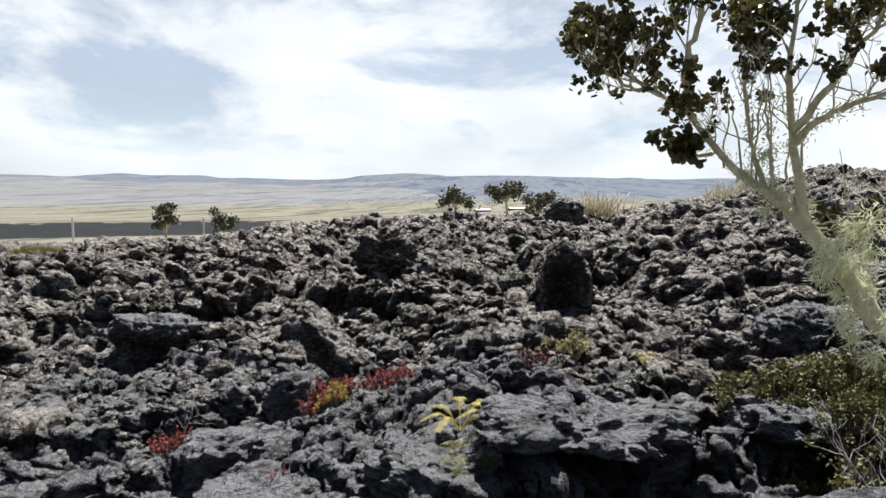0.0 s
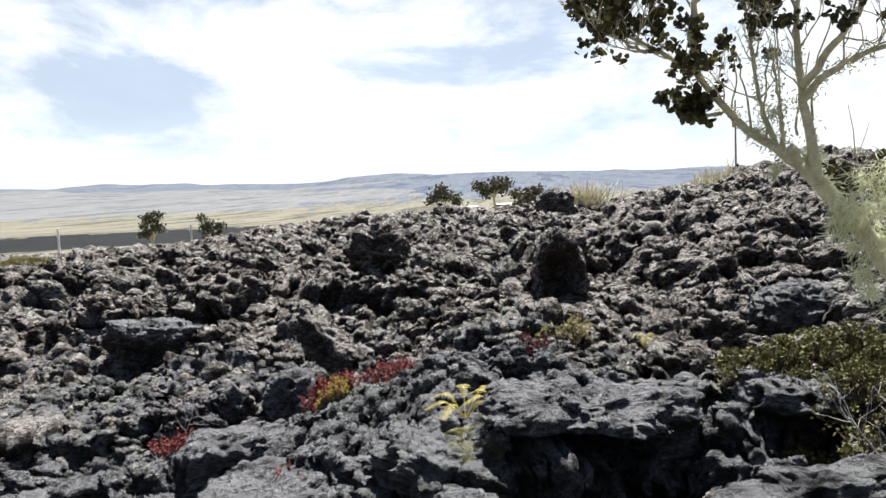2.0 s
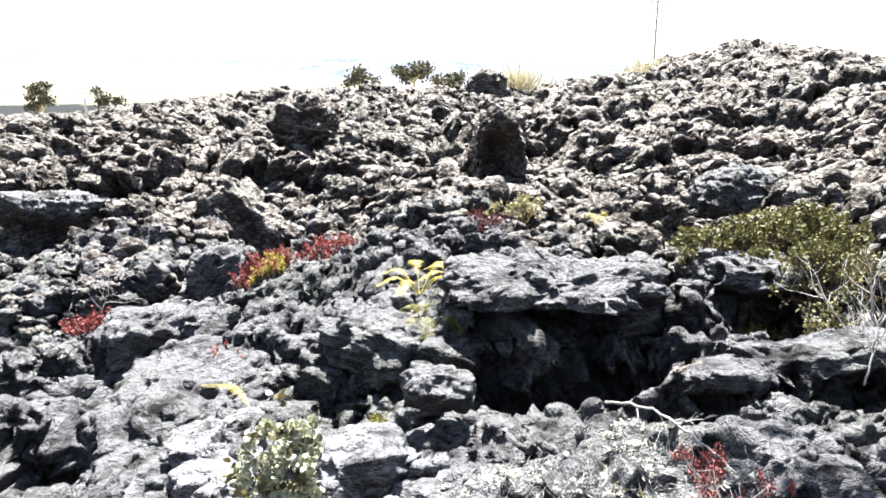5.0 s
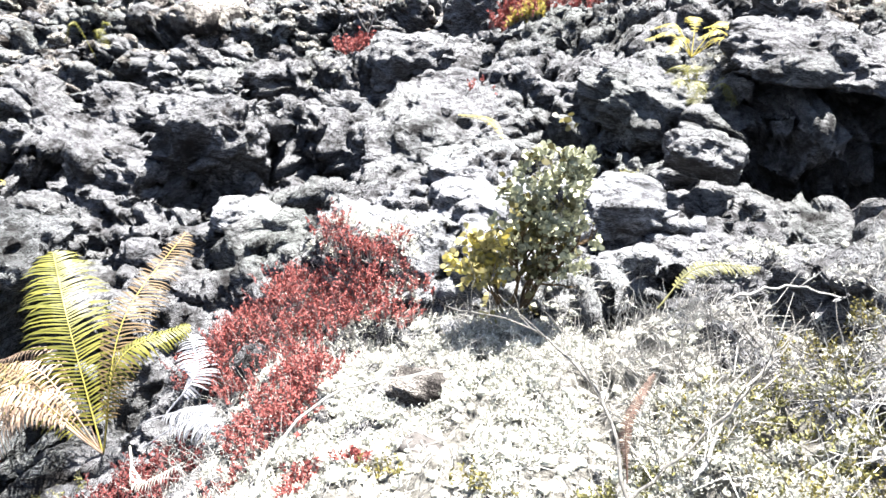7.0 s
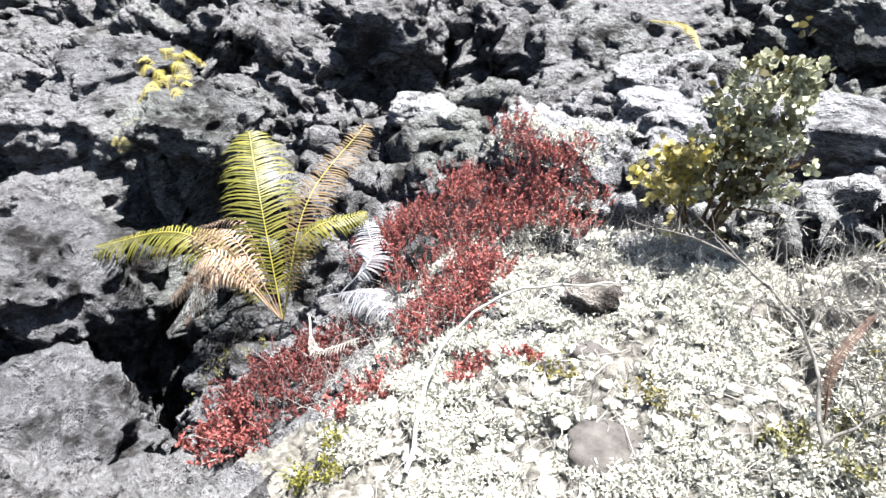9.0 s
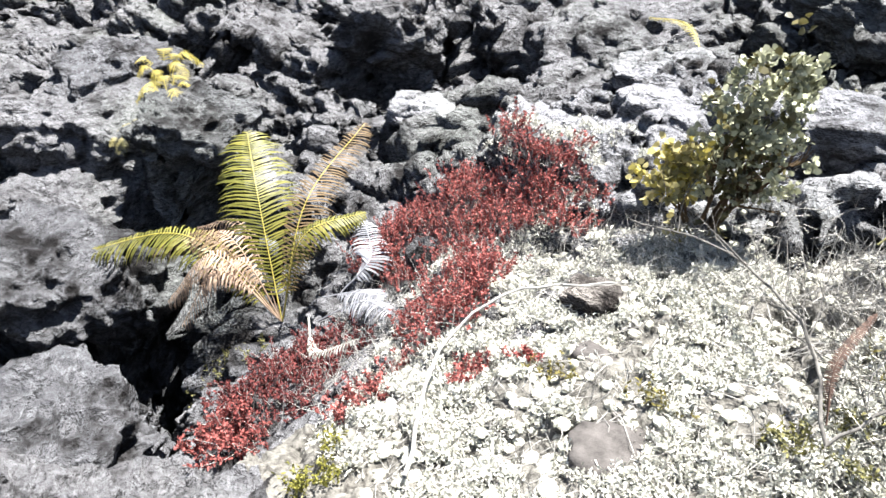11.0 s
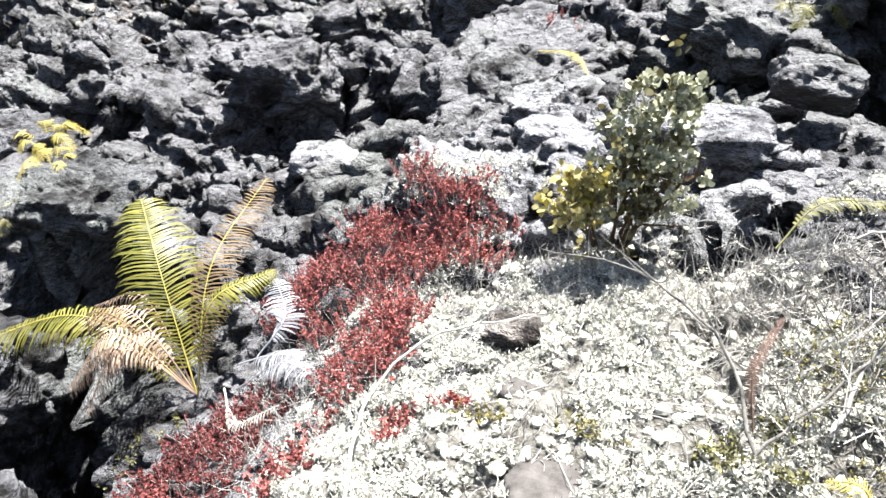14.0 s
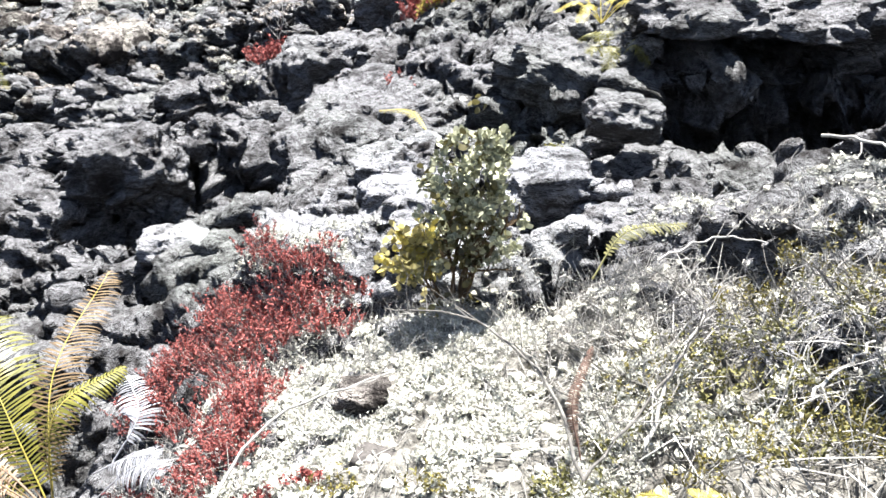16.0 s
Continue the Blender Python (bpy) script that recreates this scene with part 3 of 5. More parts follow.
def domed_niche(v):
    """A domed block, hollowed on the side towards the path."""
    tall, wide, deep = v[:, 2].max(), v[:, 0].max(), -v[:, 1].min()
    v = v.copy()
    v[:, :2] *= np.clip(1.12 - 0.45 * np.clip(v[:, 2:] / tall, -0.2, 1) ** 2, 0.5, 1.15)
    niche = np.exp(-(v[:, 0] / (0.62 * wide)) ** 4 - ((v[:, 2] + 0.25 * tall) / (0.7 * tall)) ** 4)
    v[:, 1] += niche * np.clip(-v[:, 1] / deep, 0, 1) * 1.15 * deep
    return v


def seated(x, y, h):
    """A place h above the even ground."""
    return (x, y, float(base_height(np.array([x]), np.array([y]))[0]) + h)


boulder("lava_boulder", (0.42, 6.1, -0.12), (0.66, 0.4, 0.28), 3, (2, 0, -3), 7, LAVA_GREY, "broad undercut lava boulder with a black hollow beneath", cave_roof, 0.42, 0.4)
boulder("lava_boulder", (0.64, 12.45, 0.34), (0.36, 0.42, 0.74), 5, (8, 0, 6), 6, LAVA, "upright domed lava block with a black shaded face", domed_niche, 0.11, 0.35)
boulder("lava_boulder", (-2.6, 13.95, 0.52), (0.56, 0.46, 0.58), 8, (0, 6, 0), 6, LAVA, "pitted two-humped lava block on the slope", overhang, 0.4, 0.3)
boulder("lava_boulder", (-2.5, 9.5, -0.12), (0.52, 0.2, 0.2), 11, (14, 42, -10), 5, LAVA, "tilted slab of lava leaning out of the rubble", None, 0.2, 0.5)
boulder("lava_boulder", (3.45, 10.0, 0.0), (0.52, 0.42, 0.36), 13, (0, -5, 15), 6, LAVA_GREY, "rounded grey lava boulder with pale lichen", None, 0.12, 0.2)
boulder("lava_boulder", (-5.85, 11.45, -0.5), (0.8, 0.5, 0.36), 17, (-6, 6, 8), 6, LAVA_GREY, "lava slab with a lichen-grey top over a hollow", overhang, 0.2, 0.45)


# ---- plants: shapes ----
rng = np.random.default_rng(7)


def leaves(p, along, length, width, curl=0.15, side=None):
    """Many small oval leaves: bases p, directions along; four triangles each, slightly folded and curled."""
    p, along = np.asarray(p, float), unit(along)
    n = len(p)
    length = np.broadcast_to(np.asarray(length, float), (n,))[:, None]
    width = np.broadcast_to(np.asarray(width, float), (n,))[:, None]
    ref = rng.normal(size=(n, 3)) if side is None else np.broadcast_to(side, (n, 3))
    s = unit(np.cross(along, ref))
    up = unit(np.cross(s, along))
    v = np.stack([
        p,
        p + along * length * 0.3 - s * width * 0.45 + up * width * 0.12,
        p + along * length * 0.3 + s * width * 0.45 + up * width * 0.12,
        p + along * length * 0.72 - s * width * 0.42 - up * length * curl * 0.5,
        p + along * length * 0.72 + s * width * 0.42 - up * length * curl * 0.5,
        p + along * length - up * length * curl * 1.4], 1).reshape(-1, 3)
    f = np.array([[0, 2, 1], [1, 2, 4], [1, 4, 3], [3, 4, 5]])
    return v, (np.arange(n)[:, None, None] * 6 + f).reshape(-1, 3)


def tube(points, radii, sides=6):
    pts = np.asarray(points, float)
    radii = np.broadcast_to(np.asarray(radii, float), (len(pts),))
    tang = unit(np.gradient(pts, axis=0))
    ref = np.array([0.31, 0.17, 0.93]) if abs(tang[0] @ np.array([0.31, 0.17, 0.93])) < 0.9 else np.array([1.0, 0, 0])
    a = unit(np.cross(tang, ref))
    b = np.cross(tang, a)
    th = np.arange(sides) / sides * 2 * np.pi
    ring = pts[:, None] + radii[:, None, None] * (a[:, None] * np.cos(th)[None, :, None] + b[:, None] * np.sin(th)[None, :, None])
    v = ring.reshape(-1, 3)
    i, j = np.meshgrid(np.arange(len(pts) - 1), np.arange(sides), indexing="ij")
    q0, q1 = i * sides + j, i * sides + (j + 1) % sides
    t = np.stack([np.stack([q0, q1, q1 + sides], -1), np.stack([q0, q1 + sides, q0 + sides], -1)], 2).reshape(-1, 3)
    return v, t


def curve(points, n=8, wobble=0.0):
    """A smooth line through a few points, with a little unevenness."""
    p = np.asarray(points, float)
    if len(p) > 2:
        t = np.linspace(0, len(p) - 1, n)
        q = np.concatenate([[2 * p[0] - p[1]], p, [2 * p[-1] - p[-2]]])
        k = np.minimum(t.astype(int), len(p) - 2)
        u = (t - k)[:, None]
        a, b, c, d = q[k], q[k + 1], q[k + 2], q[k + 3]
        out = 0.5 * (2 * b + (c - a) * u + (2 * a - 5 * b + 4 * c - d) * u ** 2 + (3 * b - 3 * c + d - a) * u ** 3)
    else:
        out = p[0] + (p[-1] - p[0]) * np.linspace(0, 1, n)[:, None]
    if wobble:
        w = rng.normal(size=out.shape) * wobble
        w[0] = 0
        out = out + w
    return out


def rosettes(tips, aims, count, size, spread=1.0, wide=0.62):
    """A whorl of leaves round each twig tip."""
    tips, aims = np.asarray(tips, float), unit(aims)
    p = np.repeat(tips, count, 0) + rng.normal(size=(len(tips) * count, 3)) * size * 0.45
    d = unit(np.repeat(aims, count, 0) * 0.7 + rng.normal(size=(len(tips) * count, 3)) * spread)
    ln = size * rng.uniform(0.7, 1.25, len(p))
    return leaves(p, d, ln, ln * wide)


def sprout(start, aim, length, radius, levels, forks=3, out=None, tips=None, bend=0.45, rise=0.25, shrink=0.68):
    """Branches that fork; gathers their tubes and their tips."""
    pts = [np.asarray(start, float)]
    d = unit(aim)
    for _ in range(4):
        d = unit(d + rng.normal(size=3) * bend * 0.35 + np.array([0, 0, rise * 0.2]))
        pts.append(pts[-1] + d * length / 4)
    out.append(tube(pts, np.linspace(radius, radius * 0.62, 5), 5 if radius > 0.004 else 4))
    if levels == 0:
        tips.append((pts[-1], d))
        return
    for k in range(forks):
        at = pts[-1] if k < 2 else pts[rng.integers(2, 4)]
        sprout(at, d + rng.normal(size=3) * 0.55 + np.array([0, 0, rise]), length * shrink * rng.uniform(0.8, 1.15), radius * 0.6, levels - 1, forks, out, tips, bend, rise, shrink)


# ---- the near tree ----
def near_tree():
    thing = tagged(empty("ohia_tree", (2.25, 3.75, -0.9)), "small leaning tree with pale lichened bark and dark rounded leaves", "tree")
    root = np.array([2.25, 3.75, -1.45])
    trunk = curve([root, (1.95, 3.85, 0.45), (1.71, 3.96, 0.91), (1.55, 4.09, 1.21), (1.35, 4.2, 1.5)], 22, 0.006)
    part("trunk", tube(trunk, np.linspace(0.048, 0.036, len(trunk)), 10), BARK, thing, "pale lichen-covered leaning trunk", True)
    lines = (
        ([(1.42, 4.16, 1.41), (1.24, 4.24, 1.55), (1.09, 4.29, 1.71), (0.93, 4.34, 1.93), (0.74, 4.43, 2.08), (0.47, 4.52, 2.22)], 0.03, 0.008),
        ([(0.96, 4.33, 1.9), (0.92, 4.26, 2.12), (0.95, 4.17, 2.35), (1.0, 4.1, 2.7)], 0.025, 0.01),
        ([(1.46, 4.14, 1.36), (1.43, 4.15, 1.58), (1.41, 4.17, 1.78), (1.39, 4.19, 2.05), (1.42, 4.18, 2.35), (1.4, 4.2, 2.75)], 0.03, 0.008),
        ([(1.4, 4.17, 1.72), (1.48, 4.02, 1.84), (1.58, 3.84, 1.9), (1.8, 3.7, 2.0)], 0.022, 0.007),
        ([(1.41, 4.16, 1.8), (1.48, 4.02, 1.95), (1.55, 3.93, 2.1), (1.7, 3.85, 2.4)], 0.024, 0.008),
    )
    lines += (
        ([(1.3, 4.22, 1.52), (1.27, 4.3, 1.72), (1.25, 4.33, 1.95), (1.22, 4.36, 2.25)], 0.017, 0.006),
        ([(1.33, 4.2, 1.5), (1.34, 4.24, 1.7), (1.31, 4.26, 1.98)], 0.014, 0.005),
        ([(1.08, 4.31, 1.7), (0.98, 4.26, 1.68), (0.89, 4.26, 1.71)], 0.012, 0.005),
        ([(0.8, 4.4, 2.03), (0.66, 4.3, 2.02), (0.5, 4.25, 2.1)], 0.016, 0.006),
        ([(1.56, 4.08, 1.2), (1.6, 3.95, 1.32), (1.68, 3.85, 1.42)], 0.014, 0.006),
        ([(1.62, 4.02, 1.08), (1.56, 3.85, 1.2), (1.47, 3.72, 1.3)], 0.014, 0.005),
    )
    # the upper crown, out of view, spread back over the slope to cast shade
    lines += tuple(([(a, b, 2.6), (a + 0.15 * u, b + 0.2 * v, 2.95), (a + 0.5 * u, b + 0.55 * v, 3.2), (a + 0.85 * u, b + 0.95 * v, 3.4)], 0.02, 0.008)
                   for a, b, u, v in ((1.4, 4.2, 0.1, 1.4), (1.4, 4.2, 0.8, 1.3), (1.42, 4.2, 1.1, 0.5), (1.0, 4.1, -0.3, 1.2), (1.4, 4.2, 1.0, -0.4), (1.0, 4.1, -0.6, 0.4), (1.4, 4.2, 0.5, 0.9)))
    # long unseen limbs, added so their leaves dapple the right-hand rocks with shade
    lines += (
        ([(1.4, 4.2, 2.75), (1.7, 4.9, 3.4), (2.1, 6.2, 4.0), (2.4, 7.6, 4.4)], 0.022, 0.008),
        ([(1.4, 4.2, 2.75), (1.5, 5.0, 3.5), (1.6, 6.1, 4.1), (1.7, 7.4, 4.4)], 0.022, 0.008),
        ([(1.42, 4.2, 2.7), (2.2, 4.9, 3.3), (2.8, 6.1, 4.0), (3.2, 7.3, 4.3)], 0.022, 0.008),
        ([(1.42, 4.2, 2.7), (2.1, 4.7, 3.3), (2.6, 5.4, 3.8), (3.0, 6.0, 4.0)], 0.022, 0.008),
    )
    tips = []
    twigs = []
    for n, (line, r0, r1) in enumerate(lines):
        c = curve(line, 16, 0.006)
        part("limb", tube(c, np.linspace(0.9 * r0, 0.75 * r1, 16), 8), BARK, thing, "", True)
        if n in (0, 1, 2, 3, 4, 5, 8) or n > 10:
            for k in range(6, 16, 2):
                for _ in range(2 if n < 18 else 5):
                    d = unit(c[min(k + 1, 15)] - c[k - 1])
                    sprout(c[k], d + rng.normal(size=3) * 0.6 + (0, 0, 0.35), 0.16, max(0.005, r1 * 0.6), 2, 3, twigs, tips, 0.6, 0.35, 0.72 if n < 18 else 0.95)
        else:
            sprout(c[-1], c[-1] - c[-3], 0.09, 0.004, 1, 3, twigs, tips)
    part("twig_tangle", merge(twigs), BARK, thing, "thin pale crooked twigs", True, "stuff")
    tp, td = np.array([t for t, _ in tips]), np.array([d for _, d in tips])
    # the crown is fuller on the outer left side, thin on the right
    keep = rng.random(len(tp)) < np.where(tp[:, 0] < 1.08, 0.7, np.where(tp[:, 2] < 2.25, 0.22, np.where((tp[:, 1] < 5.2) & (tp[:, 2] > 2.75), 0.2, 0.95)))
    part("foliage", rosettes(tp[keep], td[keep], 15, 0.036, 0.85, 0.88), OHIA_LEAF, thing, "dark green rounded leathery leaves", kind="stuff")
    knot = np.array([0.92, 4.26, 1.73]) + rng.normal(size=(16, 3)) * (0.028, 0.03, 0.032)
    part("foliage", rosettes(knot, rng.normal(size=(16, 3)), 9, 0.06, 0.9, 0.7), OHIA_LEAF, thing, "dense hanging bunch of dark leaves", kind="stuff")
    # thin upright shoots from the fork
    for dx, dy, h, lean in ((-0.06, 0.05, 0.5, 0.04), (0.03, 0.06, 0.62, -0.03), (-0.12, 0.08, 0.42, -0.06), (0.08, 0.02, 0.4, 0.08), (-0.02, -0.05, 0.36, -0.05), (0.1, -0.06, 0.55, 0.12), (-0.2, 0.1, 0.34, 0.03)):
        root_at = np.array([1.33 + dx, 4.2 + dy, 1.52 + abs(dx) * 0.5])
        c = curve([root_at, root_at + (lean * 0.3, 0.02, h * 0.5), root_at + (lean, 0.03, h)], 10, 0.006)
        part("limb", tube(c, np.linspace(0.007, 0.003, 10), 5), BARK, thing, "", True)
    # a low side branch beyond the trunk, with leaves of its own and a bare upright twig
    side = curve([(1.95, 3.9, 0.5), (1.9, 4.2, 0.85), (1.8, 4.34, 1.15), (1.75, 4.38, 1.3)], 12, 0.005)
    part("limb", tube(side, np.linspace(0.016, 0.008, 12), 7), BARK, thing, "", True)
    part("limb", tube(curve([(1.8, 4.34, 1.15), (1.79, 4.35, 1.4), (1.77, 4.35, 1.52), (1.74, 4.36, 1.72)], 10, 0.004), np.linspace(0.006, 0.0015, 10), 5), BARK, thing, "bare upright twig", True)
    part("limb", tube(curve([(1.79, 4.35, 1.46), (1.82, 4.34, 1.56), (1.83, 4.33, 1.62)], 6, 0.002), np.linspace(0.003, 0.0012, 6), 4), BARK, thing, "", True)
    knot = np.concatenate([np.array([1.72, 4.39, 1.35]) + rng.normal(size=(16, 3)) * (0.025, 0.03, 0.045), np.array([1.86, 4.33, 1.36]) + rng.normal(size=(24, 3)) * (0.05, 0.04, 0.045)])
    part("foliage", rosettes(knot, rng.normal(size=(40, 3)) + (0, 0, 0.4), 7, 0.05, 0.9, 0.75), OHIA_LEAF, thing, "dark leaves low beside the trunk", kind="stuff")
    # beard lichen on the lower trunk and the small limbs
    spots = np.concatenate([trunk[2:15]] * 2 + [trunk[12:22:2]] + [curve(l[0], 8)[1:] for l in (lines[9], lines[10])] + [curve(lines[5][0], 10)[:3]])
    n = 75
    spots = spots[rng.random(len(spots)) < 0.75]
    spots = spots + rng.normal(size=spots.shape) * (0.06, 0.04, 0.05)
    wide = np.repeat(rng.uniform(0.01, 0.042, (len(spots), 1)), n, 0)
    p = np.repeat(spots, n, 0) + rng.normal(size=(len(spots) * n, 3)) * wide
    d = unit(rng.normal(size=p.shape) - (0, 0, 1.0))
    ln = rng.uniform(0.025, 0.085, len(p))
    part("lichen", leaves(p, d, ln, 0.0045, 0.6), BEARD, thing, "pale green beard lichen tufts", kind="stuff")
    crust = np.concatenate([trunk[4:22], trunk[4:20] + 0.01, curve(lines[0][0], 16)[:10], curve(lines[2][0], 16)[:9], curve(lines[5][0], 10), curve(lines[6][0], 8), curve(lines[3][0], 10)[:6]])
    crust = np.repeat(crust, 40, 0) + rng.normal(size=(len(crust) * 40, 3)) * 0.022
    part("lichen", leaves(crust, rng.normal(size=crust.shape) + (0, 0, -0.2), rng.uniform(0.008, 0.03, len(crust)), 0.007, 0.4), BEARD, thing, "pale crusty lichen on the bark", kind="stuff")
    # drawn up to the size of a young tree, with its foot on the slope beside the path
    thing.matrix_basis = pose(1.5, 3.24, 0.08, 0, 0, 6.2) @ Matrix.Scale(0.68, 4)
    return thing


near_tree()


# ---- shrubs ----
def shrub(name, loc, size, stems, leaf, mat, label, levels=2, forks=3, count=8, seed_lean=(0, 0, 1), group=""):
    z = level(loc[0], loc[1]) if len(loc) == 2 else loc[2]
    thing = tagged(empty(name, (loc[0], loc[1], z)), label, "shrub", group)
    out, tips = [], []
    base = np.array([loc[0], loc[1], z - 0.03])
    for _ in range(stems):
        d = np.array([rng.normal() * 0.5 * size[0] / size[2], rng.normal() * 0.5 * size[1] / size[2], 1.0]) * 0.8 + np.array(seed_lean) * 0.3
        sprout(base + (rng.normal() * 0.12 * size[0], rng.normal() * 0.12 * size[1], 0), d, size[2] * 0.42, 0.006 + 0.006 * size[2], levels, forks, out, tips, 0.55, 0.2, 0.66)
    part("stem_tangle", merge(out), STEM, thing, kind="stuff")
    tp, td = np.array([t for t, _ in tips]), np.array([d for _, d in tips])
    part("foliage", rosettes(tp, td, count, leaf, 0.85, 0.75), mat, thing, kind="stuff")
    return thing


def young_tree():
    """The young tree in the foreground: grey-green whorls above, yellowing below."""
    loc = np.array([-1.03, 3.6, -0.41])
    thing = tagged(empty("ohia_shrub", loc), "young grey-green shrub with round leaves yellowing at its foot", "shrub")
    out, tips, low = [], [], []
    for k, (dx, dy, h) in enumerate(((0.13, 0.02, 0.58), (0.03, 0.0, 0.52), (0.12, 0.03, 0.5), (0.1, 0.05, 0.5), (0.12, -0.02, 0.34), (0.05, 0.04, 0.4), (0.16, 0.0, 0.5))):
        sprout(loc + (dx * 0.4, dy * 0.4, 0), (dx * 1.2, dy, h), h * 0.48, 0.008, 2, 4, out, tips, 0.4, 0.45, 0.52)
    for dx, dy, h in ((-0.1, -0.02, 0.3), (-0.12, -0.05, 0.22), (-0.05, -0.06, 0.24)):
        sprout(loc + (dx * 0.3, dy * 0.4, 0), (dx, dy, h), h * 0.6, 0.006, 2, 4, out, low, 0.4, 0.35, 0.5)
    part("stem_tangle", merge(out), STEM, thing, kind="stuff")
    # whorls over an uneven upright crown: narrow at the top, wider and lower towards the yellowing side
    n = 150
    h = rng.uniform(0.15, 0.66, n)
    a = rng.uniform(0, 2 * np.pi, n)
    wide = np.interp(h, (0.1, 0.3, 0.5, 0.66), (0.1, 0.16, 0.13, 0.06)) * np.sqrt(rng.uniform(0.35, 1, n)) * (1 + 0.45 * np.sin(3 * a + 9 * h))
    lean = np.interp(h, (0.1, 0.4, 0.66), (0.06, 0.1, 0.13))
    tp = loc + np.stack([lean + wide * np.cos(a), 0.03 + 0.8 * wide * np.sin(a), h], 1)
    td = np.stack([np.cos(a), 0.8 * np.sin(a), np.full(n, 0.9)], 1) + rng.normal(size=(n, 3)) * 0.25
    part("foliage", rosettes(tp, td, 16, 0.023, 0.6, 0.85), SHRUB_LEAF, thing, "round grey-green leaves in whorls", kind="stuff")
    # shade inside the crown, put in as leaves of a darker material
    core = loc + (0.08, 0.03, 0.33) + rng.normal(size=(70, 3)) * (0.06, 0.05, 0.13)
    part("foliage", rosettes(core, rng.normal(size=core.shape), 7, 0.03, 0.9, 0.8), OHIA_LEAF, thing, "inner leaves in a darker colour standing for the crown's shade", kind="stuff")
    tp, td = np.array([t for t, _ in low]), np.array([d for _, d in low])
    tp = np.concatenate([tp, loc + (-0.12, -0.02, 0.16) + rng.normal(size=(26, 3)) * (0.07, 0.05, 0.09)])
    td = np.concatenate([td, rng.normal(size=(26, 3)) + (-0.3, -0.3, 0.8)])
    part("foliage", rosettes(tp, td, 7, 0.03, 0.85, 0.8), PALE_LEAF, thing, kind="stuff")
    part("foliage", rosettes(tp[::2], td[::2], 8, 0.03, 0.9, 0.8), YELLOW_LEAF, thing, "yellowed leaves", kind="stuff")


young_tree()
BY_BOULDER = "shrubs by the boulder"
shrub("shrub", (2.0, 6.95), (0.6, 0.5, 0.6), 11, 0.032, OLIVE_LEAF, "rounded olive-green shrub against the lava rubble", 2, 4, 14, group=BY_BOULDER)
shrub("shrub", (2.5, 7.0), (0.6, 0.5, 0.62), 11, 0.032, OLIVE_LEAF, "rounded olive-green shrub against the lava rubble", 2, 4, 14, group=BY_BOULDER)
shrub("shrub", (2.98, 7.1), (0.7, 0.5, 0.85), 11, 0.032, OLIVE_LEAF, "taller olive-green shrub with bare lower stems", 2, 4, 14, group=BY_BOULDER)
shrub("shrub", (2.12, 6.5), (0.5, 0.4, 0.5), 10, 0.03, OLIVE_LEAF, "rounded olive-green shrub against the lava rubble", 2, 4, 12, group=BY_BOULDER)
shrub("shrub", (2.62, 6.5), (0.6, 0.4, 0.65), 10, 0.03, OLIVE_LEAF, "rounded olive-green shrub against the lava rubble", 2, 4, 12, group=BY_BOULDER)
shrub("shrub", (2.15, 5.75), (0.5, 0.4, 0.4), 6, 0.028, OLIVE_LEAF, "thin olive shrub among grey twigs", 2, 3, 5, group=BY_BOULDER)
shrub("shrub", (2.45, 6.3), (0.5, 0.4, 0.6), 8, 0.028, OLIVE_LEAF, "thin olive shrub among grey twigs", 2, 3, 7, group=BY_BOULDER)
shrub("shrub", (2.75, 5.85), (0.5, 0.4, 0.65), 8, 0.028, OLIVE_LEAF, "thin olive shrub among grey twigs", 2, 3, 7, group=BY_BOULDER)
shrub("shrub", (0.48, 8.5), (0.45, 0.35, 0.42), 9, 0.03, PALE_LEAF, "small yellow-green shrub behind the boulder", 2, 3, 7)


# ---- ferns ----
def frond(thing, base, mid, tip, width, mat, count=34, label="", thick=0.0045, droop=0.5, pinna=0.0085, rib=None):
    c = curve([base, mid, tip], count + 8)
    t = unit(np.gradient(c, axis=0))
    side = unit(np.cross(t, (0.0, 0.0, 1.0)))
    ob = part("frond", tube(c, np.linspace(thick, thick * 0.3, len(c)), 5), rib or mat, thing, label)
    k = np.arange(8, count + 8)
    u = (k - 8) / (count - 1)
    w = width * (0.35 + 0.65 * np.clip(u / 0.3, 0, 1)) * np.sqrt(np.clip(1.02 - u ** 5, 0, 1))
    geos = []
    n = len(k)
    for sgn in (-1, 1):
        # each leaflet is a narrow strip that arches outwards and down
        ln = w * rng.uniform(0.85, 1.08, n)
        fall = droop * rng.uniform(0.75, 1.3, n)[:, None]
        d = unit(side[k] * sgn + t[k] * rng.uniform(0.2, 0.45, n)[:, None])
        at = c[k]
        rows = []
        for m, wd in enumerate((0.7, 1.0, 0.95, 0.75, 0.12)):
            rows += [at - t[k] * wd * pinna * 0.5, at + t[k] * wd * pinna * 0.5]
            d = unit(d + np.array([0, 0, -0.27]) * fall * (0.3 + 0.45 * m) + t[k] * 0.08)
            at = at + d * (ln / 4)[:, None]
        v = np.stack(rows, 1).reshape(-1, 3)
        f = np.array([[a, a + 1, a + 3] for a in (0, 2, 4, 6)] + [[a, a + 3, a + 2] for a in (0, 2, 4, 6)])
        geos.append((v, (np.arange(n)[:, None, None] * 10 + f).reshape(-1, 3)))
    v, f = merge(geos)
    leafy = link_mesh("leaflet_blade", v - np.array(thing.matrix_world.translation), f, mat)
    child(leafy, ob)
    tagged(leafy, kind="stuff")
    return ob


